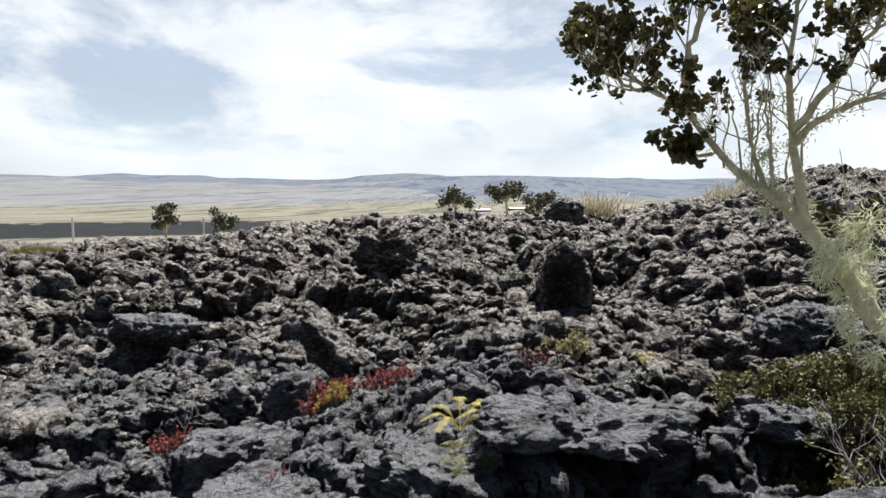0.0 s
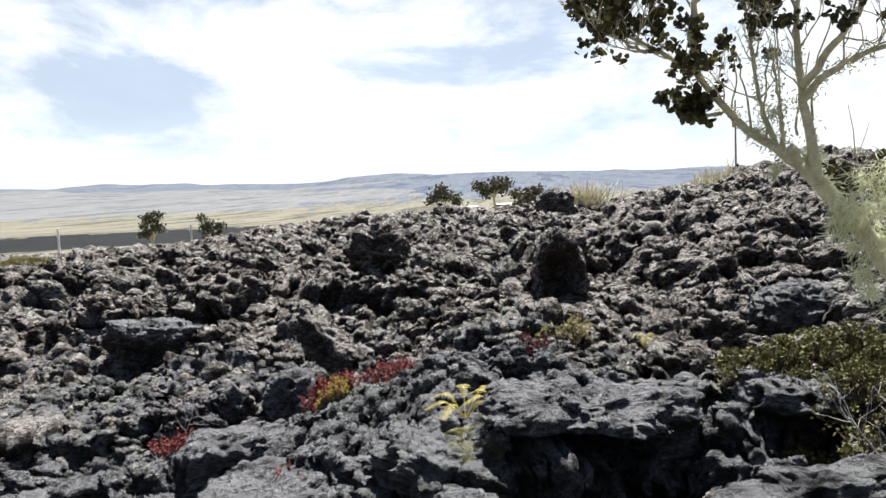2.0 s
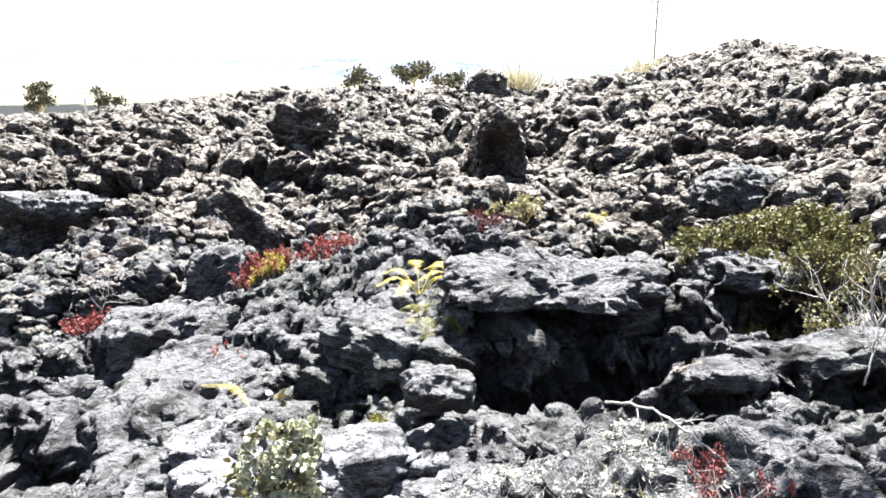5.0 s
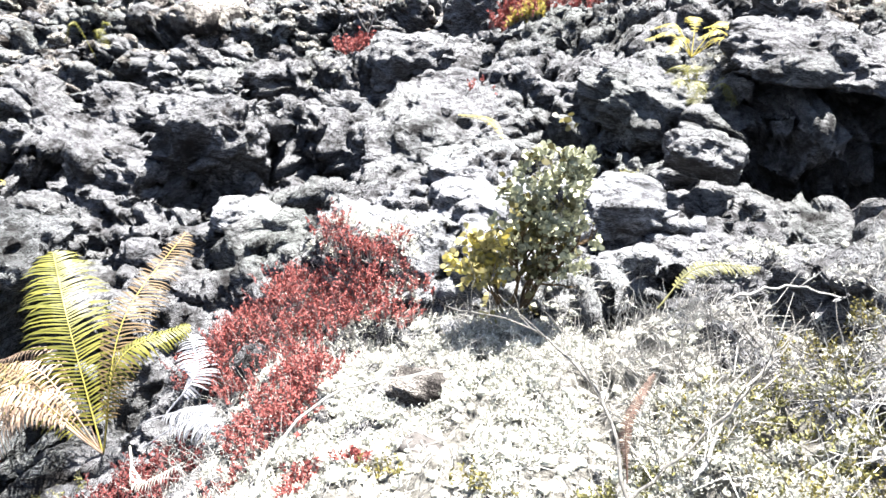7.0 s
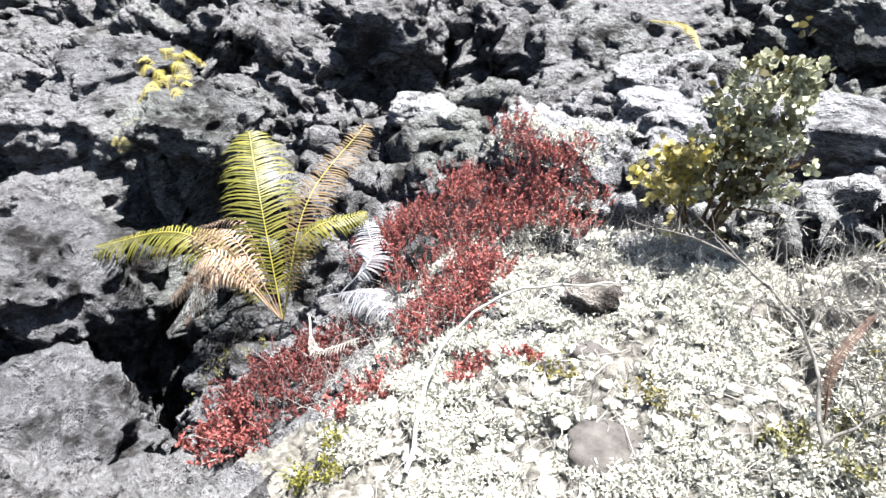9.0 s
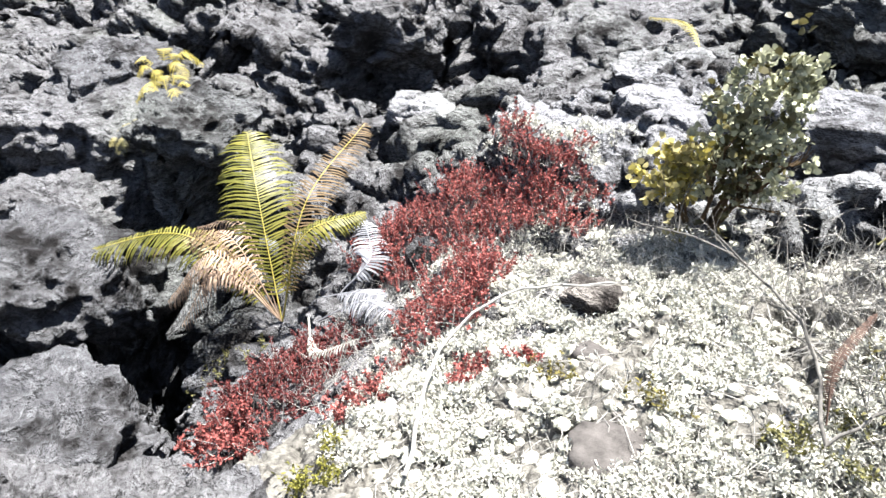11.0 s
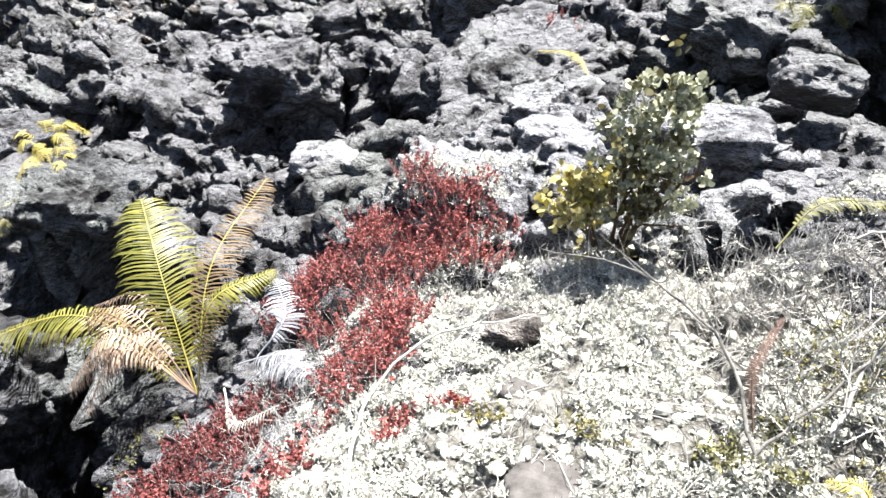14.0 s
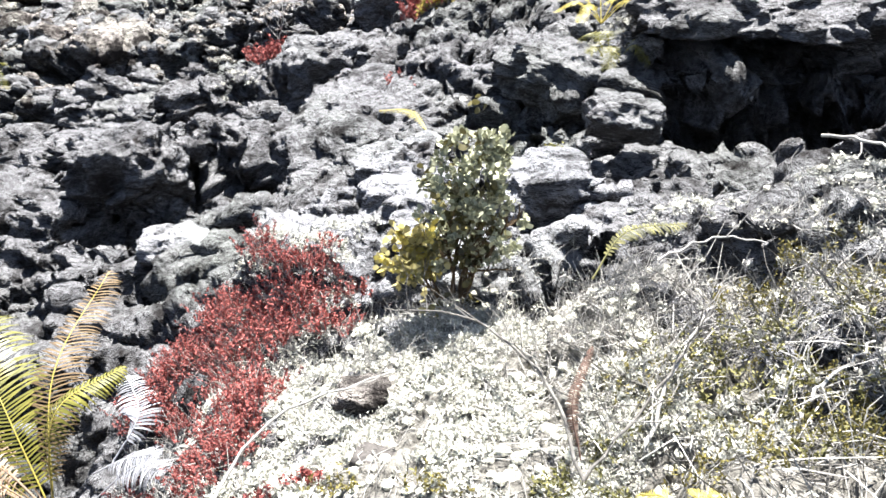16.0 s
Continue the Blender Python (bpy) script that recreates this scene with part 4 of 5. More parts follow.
def near_fern():
    b = (-2.74, 3.02, min(level(-2.74, 3.02), -1.22))
    thing = tagged(empty("fern", b), "yellow-green fern with some dry brown fronds, in a rock hollow", "fern")
    green, brown = "yellow-green arching frond", "withered pink-brown frond"
    frond(thing, b, (-3.02, 3.27, -0.9), (-3.36, 3.57, -0.74), 0.24, FERN_GREEN, 62, green, droop=0.95, pinna=0.0095, rib=YELLOW_LEAF)
    frond(thing, b, (-2.83, 3.4, -0.9), (-2.9, 4.0, -0.76), 0.16, FERN_BROWN, 54, "browning arching frond", droop=1.0, pinna=0.008, rib=YELLOW_LEAF)
    frond(thing, b, (-2.68, 3.2, -0.92), (-2.5, 3.46, -0.86), 0.12, FERN_GREEN, 40, green, droop=1.5, pinna=0.0095, rib=YELLOW_LEAF)
    frond(thing, b, (-3.24, 2.98, -1.0), (-3.8, 2.74, -1.16), 0.19, FERN_GREEN, 60, green, droop=1.5, pinna=0.0095, rib=YELLOW_LEAF)
    frond(thing, b, (-2.95, 2.9, -0.93), (-3.2, 2.74, -1.22), 0.15, FERN_DRY, 30, brown, droop=2.6)
    frond(thing, b, (-3.05, 3.08, -1.0), (-3.35, 3.05, -1.12), 0.15, FERN_DRY, 28, brown, droop=2.2)
    frond(thing, b, (-2.9, 3.0, -1.02), (-3.08, 2.86, -1.18), 0.12, FERN_DRY, 24, brown, droop=2.8)
    frond(thing, b, (-3.1, 3.2, -1.02), (-3.5, 3.2, -1.2), 0.08, FERN_DRY, 22, brown, droop=2.4)
    frond(thing, b, (-3.0, 2.94, -1.06), (-3.3, 2.82, -1.3), 0.14, FERN_DRY, 26, brown, droop=2.8)
    frond(thing, b, (-2.92, 2.88, -1.0), (-3.05, 2.68, -1.26), 0.12, FERN_DRY, 24, brown, droop=2.8)
    frond(thing, b, (-3.12, 3.02, -0.98), (-3.5, 2.92, -1.16), 0.16, FERN_BROWN, 34, "browning arching frond", droop=2.0)
    grey = "dead grey curled frond"
    frond(thing, (-2.38, 3.1, -1.05), (-2.3, 3.24, -0.9), (-2.5, 3.46, -0.92), 0.13, FERN_GREY, 26, grey, droop=1.2, pinna=0.01)
    frond(thing, (-2.42, 2.97, -1.14), (-2.16, 3.0, -0.9), (-1.93, 2.9, -0.76), 0.11, FERN_GREY, 22, grey, droop=1.4, pinna=0.01)
    frond(thing, (-2.5, 3.1, -1.14), (-2.26, 3.06, -0.95), (-2.08, 3.06, -0.88), 0.1, FERN_GREY, 22, grey, droop=1.4, pinna=0.01)
    frond(thing, (-2.38, 2.88, -1.02), (-2.23, 2.75, -1.02), (-1.98, 2.75, -0.8), 0.05, LICHEN, 24, "bleached white curled frond", droop=1.5, pinna=0.01)


near_fern()


def small_fern(name, loc, reach, fronds, mat, label, lift=0.6, aim=None, width=0.3, raised=0.0):
    z = level(*loc) + raised
    b = np.array([loc[0], loc[1], z])
    thing = tagged(empty(name, b), label, "fern")
    for k in range(fronds):
        a = (aim if aim is not None else 0) + (k + rng.uniform(-0.3, 0.3)) / fronds * 2 * np.pi * (1 if aim is None else 0.35)
        d = np.array([math.sin(a), math.cos(a), 0])
        r = reach * rng.uniform(0.75, 1.1)
        frond(thing, b, b + d * r * 0.5 + (0, 0, r * lift), b + d * r + (0, 0, r * lift * 0.6), r * width, mat, 20, thick=0.004, pinna=0.018 * reach, droop=0.7)
    return thing


small_fern("fern", (-0.5, 6.5), 0.42, 7, YELLOW_LEAF, "golden yellow fern drooping over pale rock", 0.45, width=0.17, raised=0.04)
small_fern("fern", (-0.22, 6.35), 0.36, 6, YELLOW_LEAF, "golden yellow fern drooping over pale rock", 0.45, width=0.19, raised=0.04)
small_fern("fern", (-0.42, 6.0), 0.28, 6, FERN_GREEN, "small green fern under the golden fronds", 0.8)
small_fern("fern", (1.2, 8.0), 0.16, 5, YELLOW_LEAF, "small bright yellow fern in a crack", 0.9, raised=0.08)
small_fern("fern", (-4.95, 4.25), 0.27, 7, YELLOW_LEAF, "small yellow fern on the lava", 0.9, raised=0.12)
small_fern("fern", (-4.42, 3.87), 0.22, 7, YELLOW_LEAF, "small yellow fern on the lava", 0.8, raised=0.1)
small_fern("fern", (-4.4, 3.58), 0.2, 7, PALE_LEAF, "small dull yellow fern on the lava", 0.7, raised=0.1)
small_fern("fern", (-4.6, 3.58), 0.14, 6, PALE_LEAF, "small dull yellow fern on the lava", 0.6, raised=0.04)
small_fern("fern", (-0.29, 2.47), 0.13, 7, YELLOW_LEAF, "small orange-yellow fern at the foot of the slope", 0.8)
small_fern("fern", (-6.5, 7.2), 0.34, 3, FERN_GREEN, "thin green fern in a dark gap", 1.6)


# ---- red ground shrubs ----
def red_patch(loc, size, count, label, height=0.13, leaf=0.015, mat=None):
    z0 = level(*loc)
    thing = tagged(empty("red_shrub", (loc[0], loc[1], z0)), label, "shrub", "red ground shrubs")
    a, r = rng.uniform(0, 2 * np.pi, count), np.sqrt(rng.uniform(0, 1, count))
    edge = 0.75 + 0.35 * np.sin(a * 3 + loc[0] * 5) * np.sin(a * 2 + 1)
    x, y = loc[0] + size[0] * r * edge * np.cos(a), loc[1] + size[1] * r * edge * np.sin(a)
    z = surface_height(x, y)
    h = height * rng.uniform(0.4, 1.2, count)
    lean = rng.normal(size=(count, 2)) * 0.35
    foot = np.stack([x, y, z - 0.01], 1)
    top = np.stack([x + lean[:, 0] * h, y + lean[:, 1] * h, z + h], 1)
    part("stem_tangle", merge([tube([p, (p + q) / 2 + rng.normal(size=3) * 0.008, q], [0.002, 0.0016, 0.001], 3) for p, q in zip(foot, top)]), TWIG, thing, kind="stuff")
    n = 24
    u = rng.uniform(0.35, 1.0, (count, n, 1))
    p = (foot[:, None] * (1 - u) + top[:, None] * u).reshape(-1, 3)
    d = unit(rng.normal(size=(len(p), 3)) * (1, 1, 0.6) + (0, 0, 0.75))
    ln = leaf * rng.uniform(0.6, 1.3, len(p))
    part("foliage", leaves(p, d, ln, ln * 0.45), mat or RED_LEAF, thing, kind="stuff")
    return thing


red_patch((-2.2, 3.5), (0.44, 0.36), 820, "dense red-leaved ground shrub beside the fern", 0.12, 0.0125)
red_patch((-1.76, 3.58), (0.36, 0.36), 480, "dense red-leaved ground shrub under the rocks", 0.11, 0.0125)
red_patch((-1.52, 3.6), (0.2, 0.24), 110, "thin red-leaved ground shrub among grey twigs", 0.1, 0.0125)
red_patch((-1.68, 3.0), (0.22, 0.4), 460, "dense red-leaved ground shrub beside the fern", 0.09, 0.0125)
# these two patches carry part of the fern's shade in their leaf colour
red_patch((-2.25, 2.52), (0.34, 0.34), 420, "dark red ground shrub below the fern, colour partly darkened for shade", 0.1, 0.0125, mat=DULL_SHADED_RED)
red_patch((-2.28, 2.82), (0.26, 0.24), 260, "dark red ground shrub below the fern, colour partly darkened for shade", 0.08, 0.0125, mat=DULL_SHADED_RED)
red_patch((-2.2, 2.22), (0.2, 0.14), 140, "rusty red ground shrub at the foot of the bank", 0.1)
red_patch((-1.72, 2.45), (0.14, 0.12), 50, "small red ground shrub in the lichen", 0.08)
red_patch((-3.5, 7.38), (0.28, 0.26), 150, "red ground shrub in a lava hollow", 0.16, 0.026)
red_patch((-2.05, 8.0), (0.32, 0.28), 300, "red and rusty ground shrub below the leaning slab", 0.16, 0.026)
red_patch((-1.42, 8.05), (0.34, 0.2), 90, "red ground shrub beside the leaning slab", 0.14, 0.026)
red_patch((-2.7, 9.0), (0.25, 0.25), 50, "red ground shrub behind the leaning slab", 0.18, 0.03)
red_patch((-1.98, 7.85), (0.2, 0.15), 110, "golden-brown ground shrub among the red leaves", 0.14, 0.026, YELLOW_LEAF)
red_patch((0.05, 7.8), (0.22, 0.16), 45, "thin dull red ground shrub by the boulder", 0.12, 0.022, mat=DULL_SHADED_RED)
red_patch((-2.1, 6.15), (0.5, 0.25), 90, "thin pinkish ground shrub on the rock", 0.09, 0.02)
red_patch((0.6, 3.8), (0.12, 0.1), 45, "small red ground shrub in the shade", 0.08)
red_patch((0.66, 3.55), (0.2, 0.12), 80, "small red ground shrub in the shade", 0.08)
red_patch((-1.43, 2.63), (0.06, 0.08), 30, "tiny red ground shrub in the lichen", 0.06)
red_patch((-1.28, 2.72), (0.08, 0.04), 16, "tiny red ground shrub in the lichen", 0.05)


# ---- boulders near the path ----
NEAR_ROCKS = "lava rocks beside the fern"
boulder("lava_rock", seated(-4.15, 2.6, 0.0), (0.5, 0.38, 0.34), 21, (0, 4, 12), 6, LAVA_DARK, "lichen-grey rounded lava rock beside a dark gap", overhang, 0.16, 0.5, group=NEAR_ROCKS)
boulder("lava_rock", (-2.86, 1.84, -1.26), (0.4, 0.38, 0.34), 22, (0, 0, 50), 6, LAVA_DARK, "lichen-grey rounded lava rock beside a dark gap", None, 0.16, 0.3, group=NEAR_ROCKS)
boulder("lava_rock", seated(-4.75, 3.18, 0.0), (0.42, 0.3, 0.24), 23, (8, 0, 10), 6, LAVA_GREY, "knobbly lava rock behind the fern", None, 0.2, 0.4, group=NEAR_ROCKS)
boulder("lava_rock", seated(-5.1, 3.65, 0.02), (0.65, 0.36, 0.26), 24, (0, 0, 20), 6, LAVA_GREY, "broad flat lava rock behind the fern", None, 0.2, 0.4, group=NEAR_ROCKS)
boulder("lava_rock", seated(-4.05, 3.74, -0.12), (0.34, 0.26, 0.26), 25, (0, 0, 16), 6, LAVA_DARK, "dark-faced lava rock behind the fern", overhang, 0.18, 0.6, group=NEAR_ROCKS)
boulder("lava_rock", seated(-5.3, 4.15, 0.04), (0.45, 0.34, 0.3), 34, (0, 0, 70), 6, LAVA_DARK, "broad knobbly lava rock", None, 0.24, 0.4, group=NEAR_ROCKS)
boulder("lava_rock", seated(-3.62, 5.22, 0.1), (0.35, 0.27, 0.34), 26, (0, 2, 18), 6, LAVA_GREY, "blocky lava rock with a shaded face", overhang, 0.14, 0.7)
boulder("lava_rock", seated(-2.1, 5.95, -0.12), (0.6, 0.72, 0.38), 27, (8, -8, 15), 6, LAVA_GREY, "broad smooth lava hump greyed by lichen", None, 0.17, 0.25)
boulder("lava_rock", (-0.38, 4.85, -0.2), (0.18, 0.14, 0.11), 28, (0, 6, -6), 6, LAVA_GREY, "rounded grey lava rock with a shaded underside", overhang, 0.14, 0.4)
boulder("lava_rock", (-0.7, 4.28, -0.31), (0.2, 0.16, 0.14), 29, (0, 0, 20), 6, LAVA_PALE, "smooth grey lava rock behind the shrub", None, 0.14, 0.4)
boulder("lava_rock", (-1.55, 4.98, -0.62), (0.3, 0.2, 0.17), 30, (0, -8, 10), 5, LAVA_PALE, "grey lava rock behind the shrub", overhang, 0.16, 0.5)
boulder("lava_rock", (-1.88, 4.2, -0.68), (0.32, 0.15, 0.13), 31, (0, 0, -10), 5, LAVA_PALE, "low grey lava rock over a gap", None, 0.2, 0.5)
boulder("lava_rock", (-2.86, 4.52, -0.98), (0.22, 0.14, 0.13), 32, (0, 0, 14), 5, LAVA_PALE, "low grey lava rock over a gap", overhang, 0.2, 0.5)
boulder("lava_rock", (-1.45, 4.45, -0.5), (0.2, 0.14, 0.12), 45, (0, 6, 30), 5, LAVA_PALE, "angular grey lava rock with a dark side", None, 0.18, 0.6)
boulder("lava_rock", seated(-1.19, 3.07, -0.02), (0.1, 0.06, 0.045), 33, (0, 0, 5), 4, LAVA, "small dark lava stone in white lichen", None, 0.25, 0.3)
boulder("lava_rock", seated(-1.07, 2.79, -0.03), (0.09, 0.05, 0.035), 34, (0, 0, -10), 4, SOIL_ROCK, "flat brown-grey stone in white lichen", None, 0.15, 0.5)
boulder("lava_rock", seated(-0.94, 2.5, -0.045), (0.09, 0.08, 0.03), 35, (0, 0, 10), 4, SOIL_ROCK, "flat brown-grey stone in white lichen", None, 0.15, 0.5)
boulder("lava_rock", (1.35, 5.45, -0.5), (0.22, 0.17, 0.16), 36, (0, 0, 10), 5, LAVA, "lava rock at the mouth of the hollow", None, 0.26, 0.4)
boulder("lava_rock", (1.75, 5.22, -0.24), (0.6, 0.2, 0.13), 37, (0, -5, 8), 6, LAVA_GREY, "long grey lava ledge with a shaded edge", overhang, 0.25, 0.4)
boulder("lava_rock", (2.2, 6.72, -0.16), (0.46, 0.34, 0.2), 38, (0, 6, 0), 6, LAVA_GREY, "lava rock bridging a dark hollow", overhang, 0.22, 0.4)
boulder("lava_rock", (-0.6, 6.0, -0.42), (0.5, 0.32, 0.2), 39, (0, 8, -10), 6, LAVA_GREY, "sloping pale grey lava rock", None, 0.18, 0.3)
boulder("lava_rock", (-2.85, 7.15, -0.78), (0.36, 0.3, 0.26), 40, (0, 0, 60), 5, LAVA_GREY, "grey lava rock beside the red shrub", None, 0.24, 0.4)
boulder("lava_rock", (-2.75, 8.75, -0.62), (0.27, 0.24, 0.26), 41, (0, 0, 15), 5, LAVA_GREY, "upright lava rock beside the red shrub", None, 0.24, 0.4)
boulder("lava_rock", (0.75, 13.4, 0.62), (0.42, 0.36, 0.3), 42, (0, 0, 5), 5, LAVA, "dark hollow-fronted lava rock behind the upright block", overhang, 0.28, 0.4)
boulder("lava_rock", (1.0, 19.6, 1.25), (0.5, 0.42, 0.5), 43, (0, 0, 5), 5, LAVA, "rounded lava rock on the far crest", None, 0.22, 0.3)
boulder("lava_rock", (4.6, 20.0, 1.25), (0.7, 0.5, 0.4), 44, (0, 0, 35), 5, LAVA, "dark lava rock on the mound", overhang, 0.28, 0.4)


# ---- loose clinker ----
def clinker(count, r0, r1, a0, a1, small, large, seed, mat, sub=2, single=9.0):
    """Loose stones: the largest are things of their own, the rest one spread."""
    r = np.random.default_rng(seed)
    kinds = [knob_shape(sub, 60 + k)[0] for k in range(14)]
    f = ICO[sub][1]
    rad = np.sqrt(r.uniform(r0 ** 2, r1 ** 2, count))
    ang = np.radians(r.uniform(a0, a1, count))
    x, y = CENTRE[0] + rad * np.sin(ang), CENTRE[1] + rad * np.cos(ang)
    keep = bump(x, y, -0.75, 2.4, 1.15, 1.35) < 0.25
    for cx, cy, rx, ry, _ in GAPS + SIDE_GAPS:
        keep &= ((x - cx) / rx) ** 2 + ((y - cy) / ry) ** 2 > 1.7
    x, y = x[keep], y[keep]
    s = small * (large / small) ** (r.random(len(x)) ** 3.2)
    z = surface_height(x, y) - s * 0.4
    geos = []
    for n in range(len(x)):
        m = np.array(Euler(r.uniform(0, 6.28, 3)).to_matrix())
        v = (kinds[n % 14] * s[n] * r.uniform(0.55, 1.25, 3)) @ m.T
        if s[n] > single:
            stone = link_mesh("lava_stone", v, f, mat, smooth=True)
            stone.location = (x[n], y[n], z[n])
            tagged(stone, "rough knobbly dark lava stone lying loose on the field", "rock", "loose lava stones")
        else:
            geos.append((v + (x[n], y[n], z[n]), f))
    ob = link_mesh("lava_clinker", *merge(geos), mat, smooth=True)
    return tagged(ob, "loose rough lava clinker lying over the field", "rubble", kind="stuff")


clinker(420, 2.8, 7.0, -78, 36, 0.04, 0.13, 1, LAVA_GREY, 3, 0.085)
clinker(1500, 2.6, 9.0, -78, 36, 0.02, 0.05, 4, LAVA_GREY, 2)
clinker(380, 8.5, 14.0, -50, 34, 0.07, 0.26, 2, LAVA, 3, 0.16)
clinker(4200, 7.8, 14.5, -50, 34, 0.035, 0.1, 5, LAVA, 2)
clinker(260, 13.0, 23.0, -48, 34, 0.12, 0.34, 3, LAVA, 3, 0.23)
clinker(3200, 13.0, 24.0, -48, 34, 0.06, 0.16, 6, LAVA, 2)


# ---- lichen, litter and twigs on the near bank ----
BARE = ((-0.14, 2.93, 0.11), (0.07, 2.99, 0.08), (-0.43, 3.73, 0.09), (-0.68, 3.62, 0.08), (-1.05, 3.27, 0.05), (0.12, 3.95, 0.12), (-1.19, 3.05, 0.085))


def bank_points(count, rx, ry, cx=-0.8, cy=2.55, seed=1):
    r = np.random.default_rng(seed)
    a, q = r.uniform(0, 2 * np.pi, count), np.sqrt(r.random(count))
    x, y = cx + rx * q * np.cos(a), cy + ry * q * np.sin(a)
    clear = np.min([np.hypot(x - a, y - b) / c for a, b, c in BARE], 0) > 1
    x, y = x[clear], y[clear]
    return x, y, surface_height(x, y)


def lichen_cover(count=10500, rx=0.98, ry=1.1, cx=-0.92, cy=2.72, seed=3):
    x, y, z = bank_points(count, rx, ry, cx, cy, seed)
    keep = (fbm(np.stack([x * 7, y * 7, 0 * x], 1), 3, 9) > -0.28)
    d = np.hypot((x - cx) / rx, (y - cy) / ry) + 0.22 * fbm(np.stack([x * 2.5, y * 2.5, 0 * x], 1), 3, 19)
    keep &= rng.random(len(x)) < step(1.0, 0.62, d)
    for sx, sy, sr in ((-1.07, 2.77, 0.075), (-0.94, 2.5, 0.07)):
        keep &= np.hypot(x - sx, y - sy) > sr
    x, y, z = x[keep], y[keep], z[keep]
    n = 22
    p = np.repeat(np.stack([x, y, z + rng.uniform(0, 0.02, len(x))], 1), n, 0) + rng.normal(size=(len(x) * n, 3)) * (0.011, 0.011, 0.006)
    d = unit(rng.normal(size=(len(p), 3)) * (1, 1, 0.5) + (0, 0, 0.7))
    ln = rng.uniform(0.005, 0.017, len(p))[:, None]
    s = unit(np.cross(d, rng.normal(size=d.shape))) * ln * 0.2
    v = np.stack([p - s * 0.6, p + s * 0.6, p + d * ln + s, p + d * ln * 1.2 - s], 1).reshape(-1, 3)
    ob = link_mesh("lichen", v, np.arange(len(v)).reshape(-1, 4), LICHEN)
    tagged(ob, "white crusty lichen tufts over the near bank", "lichen", kind="stuff")


def litter(name, count, rx, ry, cx, cy, ln0, ln1, rad, mat, label, upright, seed):
    x, y, z = bank_points(count, rx, ry, cx, cy, seed)
    geos = []
    for n in range(len(x)):
        a = rng.uniform(0, 2 * np.pi)
        ln = rng.uniform(ln0, ln1)
        d = unit((math.cos(a), math.sin(a), upright * rng.uniform(0.3, 1.4)))
        p = np.array([x[n], y[n], z[n] + 0.004])
        m = p + d * ln * 0.5 + rng.normal(size=3) * ln * 0.08
        q = p + d * ln + rng.normal(size=3) * ln * 0.15
        if not upright:
            m[2], q[2] = level(m[0], m[1]) + rng.uniform(0.005, 0.03), level(q[0], q[1]) + rng.uniform(0.004, 0.03)
        geos.append(tube([p, m, q], [rad, rad * 0.8, rad * 0.4], 3))
    return tagged(link_mesh(name, *merge(geos), mat), label, "litter", kind="stuff")


lichen_cover()
lichen_cover(900, 0.6, 0.6, 0.0, 2.95, 34)
lichen_cover(520, 0.75, 0.6, 0.2, 3.75, 33)
lichen_cover(1500, 0.58, 0.62, -1.6, 3.5, 31)
lichen_cover(45, 0.2, 0.14, -3.6, 6.9, 35)
lichen_cover(160, 0.3, 0.18, -0.5, 6.35, 36)


def lichen_pads(count, rx, ry, cx, cy, seed):
    """Small rounded cushions of lichen among the tufts."""
    x, y, z = bank_points(count, rx, ry, cx, cy, seed)
    r = np.random.default_rng(seed)
    v0, f0 = ICO[2]
    geos = []
    for n in range(len(x)):
        shape = v0 * r.uniform(0.006, 0.02) * r.uniform(0.7, 1.3, 3) * (1, 1, 0.6)
        geos.append((shape + r.normal(size=v0.shape) * 0.0014 + (x[n], y[n], z[n] + 0.004), f0))
    tagged(link_mesh("lichen", *merge(geos), LICHEN_PAD), "pale rounded lichen cushions over the near bank", "lichen", kind="stuff")


LICHEN_PAD = plain_material("cushion_lichen", (0.27, 0.265, 0.21), (0.66, 0.65, 0.56), 60, 0.95, 0.006)
lichen_pads(1100, 0.75, 0.9, -0.95, 2.8, 41)
lichen_pads(120, 0.7, 0.6, 0.1, 3.6, 42)
litter("fine_twigs", 1300, 1.0, 0.9, -0.75, 2.75, 0.05, 0.2, 0.0016, TWIG, "thin bleached twigs strewn over the bank", 0, 5)
litter("fine_twigs", 1200, 1.0, 0.85, -0.65, 2.75, 0.04, 0.14, 0.0013, TWIG_DARK, "thin dark dead twigs strewn over the bank", 0, 25)
litter("long_twigs", 130, 0.55, 0.55, 0.0, 3.0, 0.12, 0.32, 0.0022, TWIG, "long bleached twigs leaning over the bank", 0.7, 28)
litter("long_twigs", 110, 0.55, 0.55, 0.05, 3.0, 0.12, 0.3, 0.0022, TWIG_DARK, "long dark twigs leaning over the bank", 0.7, 29)
litter("dry_stalks", 1100, 0.6, 0.6, 0.0, 2.95, 0.04, 0.15, 0.0015, TWIG_DARK, "fine dark dry stalks on the bank", 0.8, 26)
litter("dry_stalks", 1500, 0.6, 0.3, -0.85, 3.45, 0.04, 0.13, 0.0014, TWIG, "fine grey dry stalks below the shrub", 1.0, 6)
litter("dry_stalks", 1300, 0.6, 0.5, 0.0, 3.3, 0.04, 0.14, 0.0016, TWIG, "fine grey dry stalks on the bank", 0.9, 7)
litter("dry_stalks", 350, 0.6, 0.5, 0.2, 3.75, 0.04, 0.13, 0.0015, TWIG, "fine grey dry stalks over the rocks", 0.9, 27)
litter("dry_stalks", 1200, 0.45, 0.75, -1.85, 3.15, 0.04, 0.14, 0.0016, TWIG, "fine grey dry stalks among the red leaves", 0.9, 8)


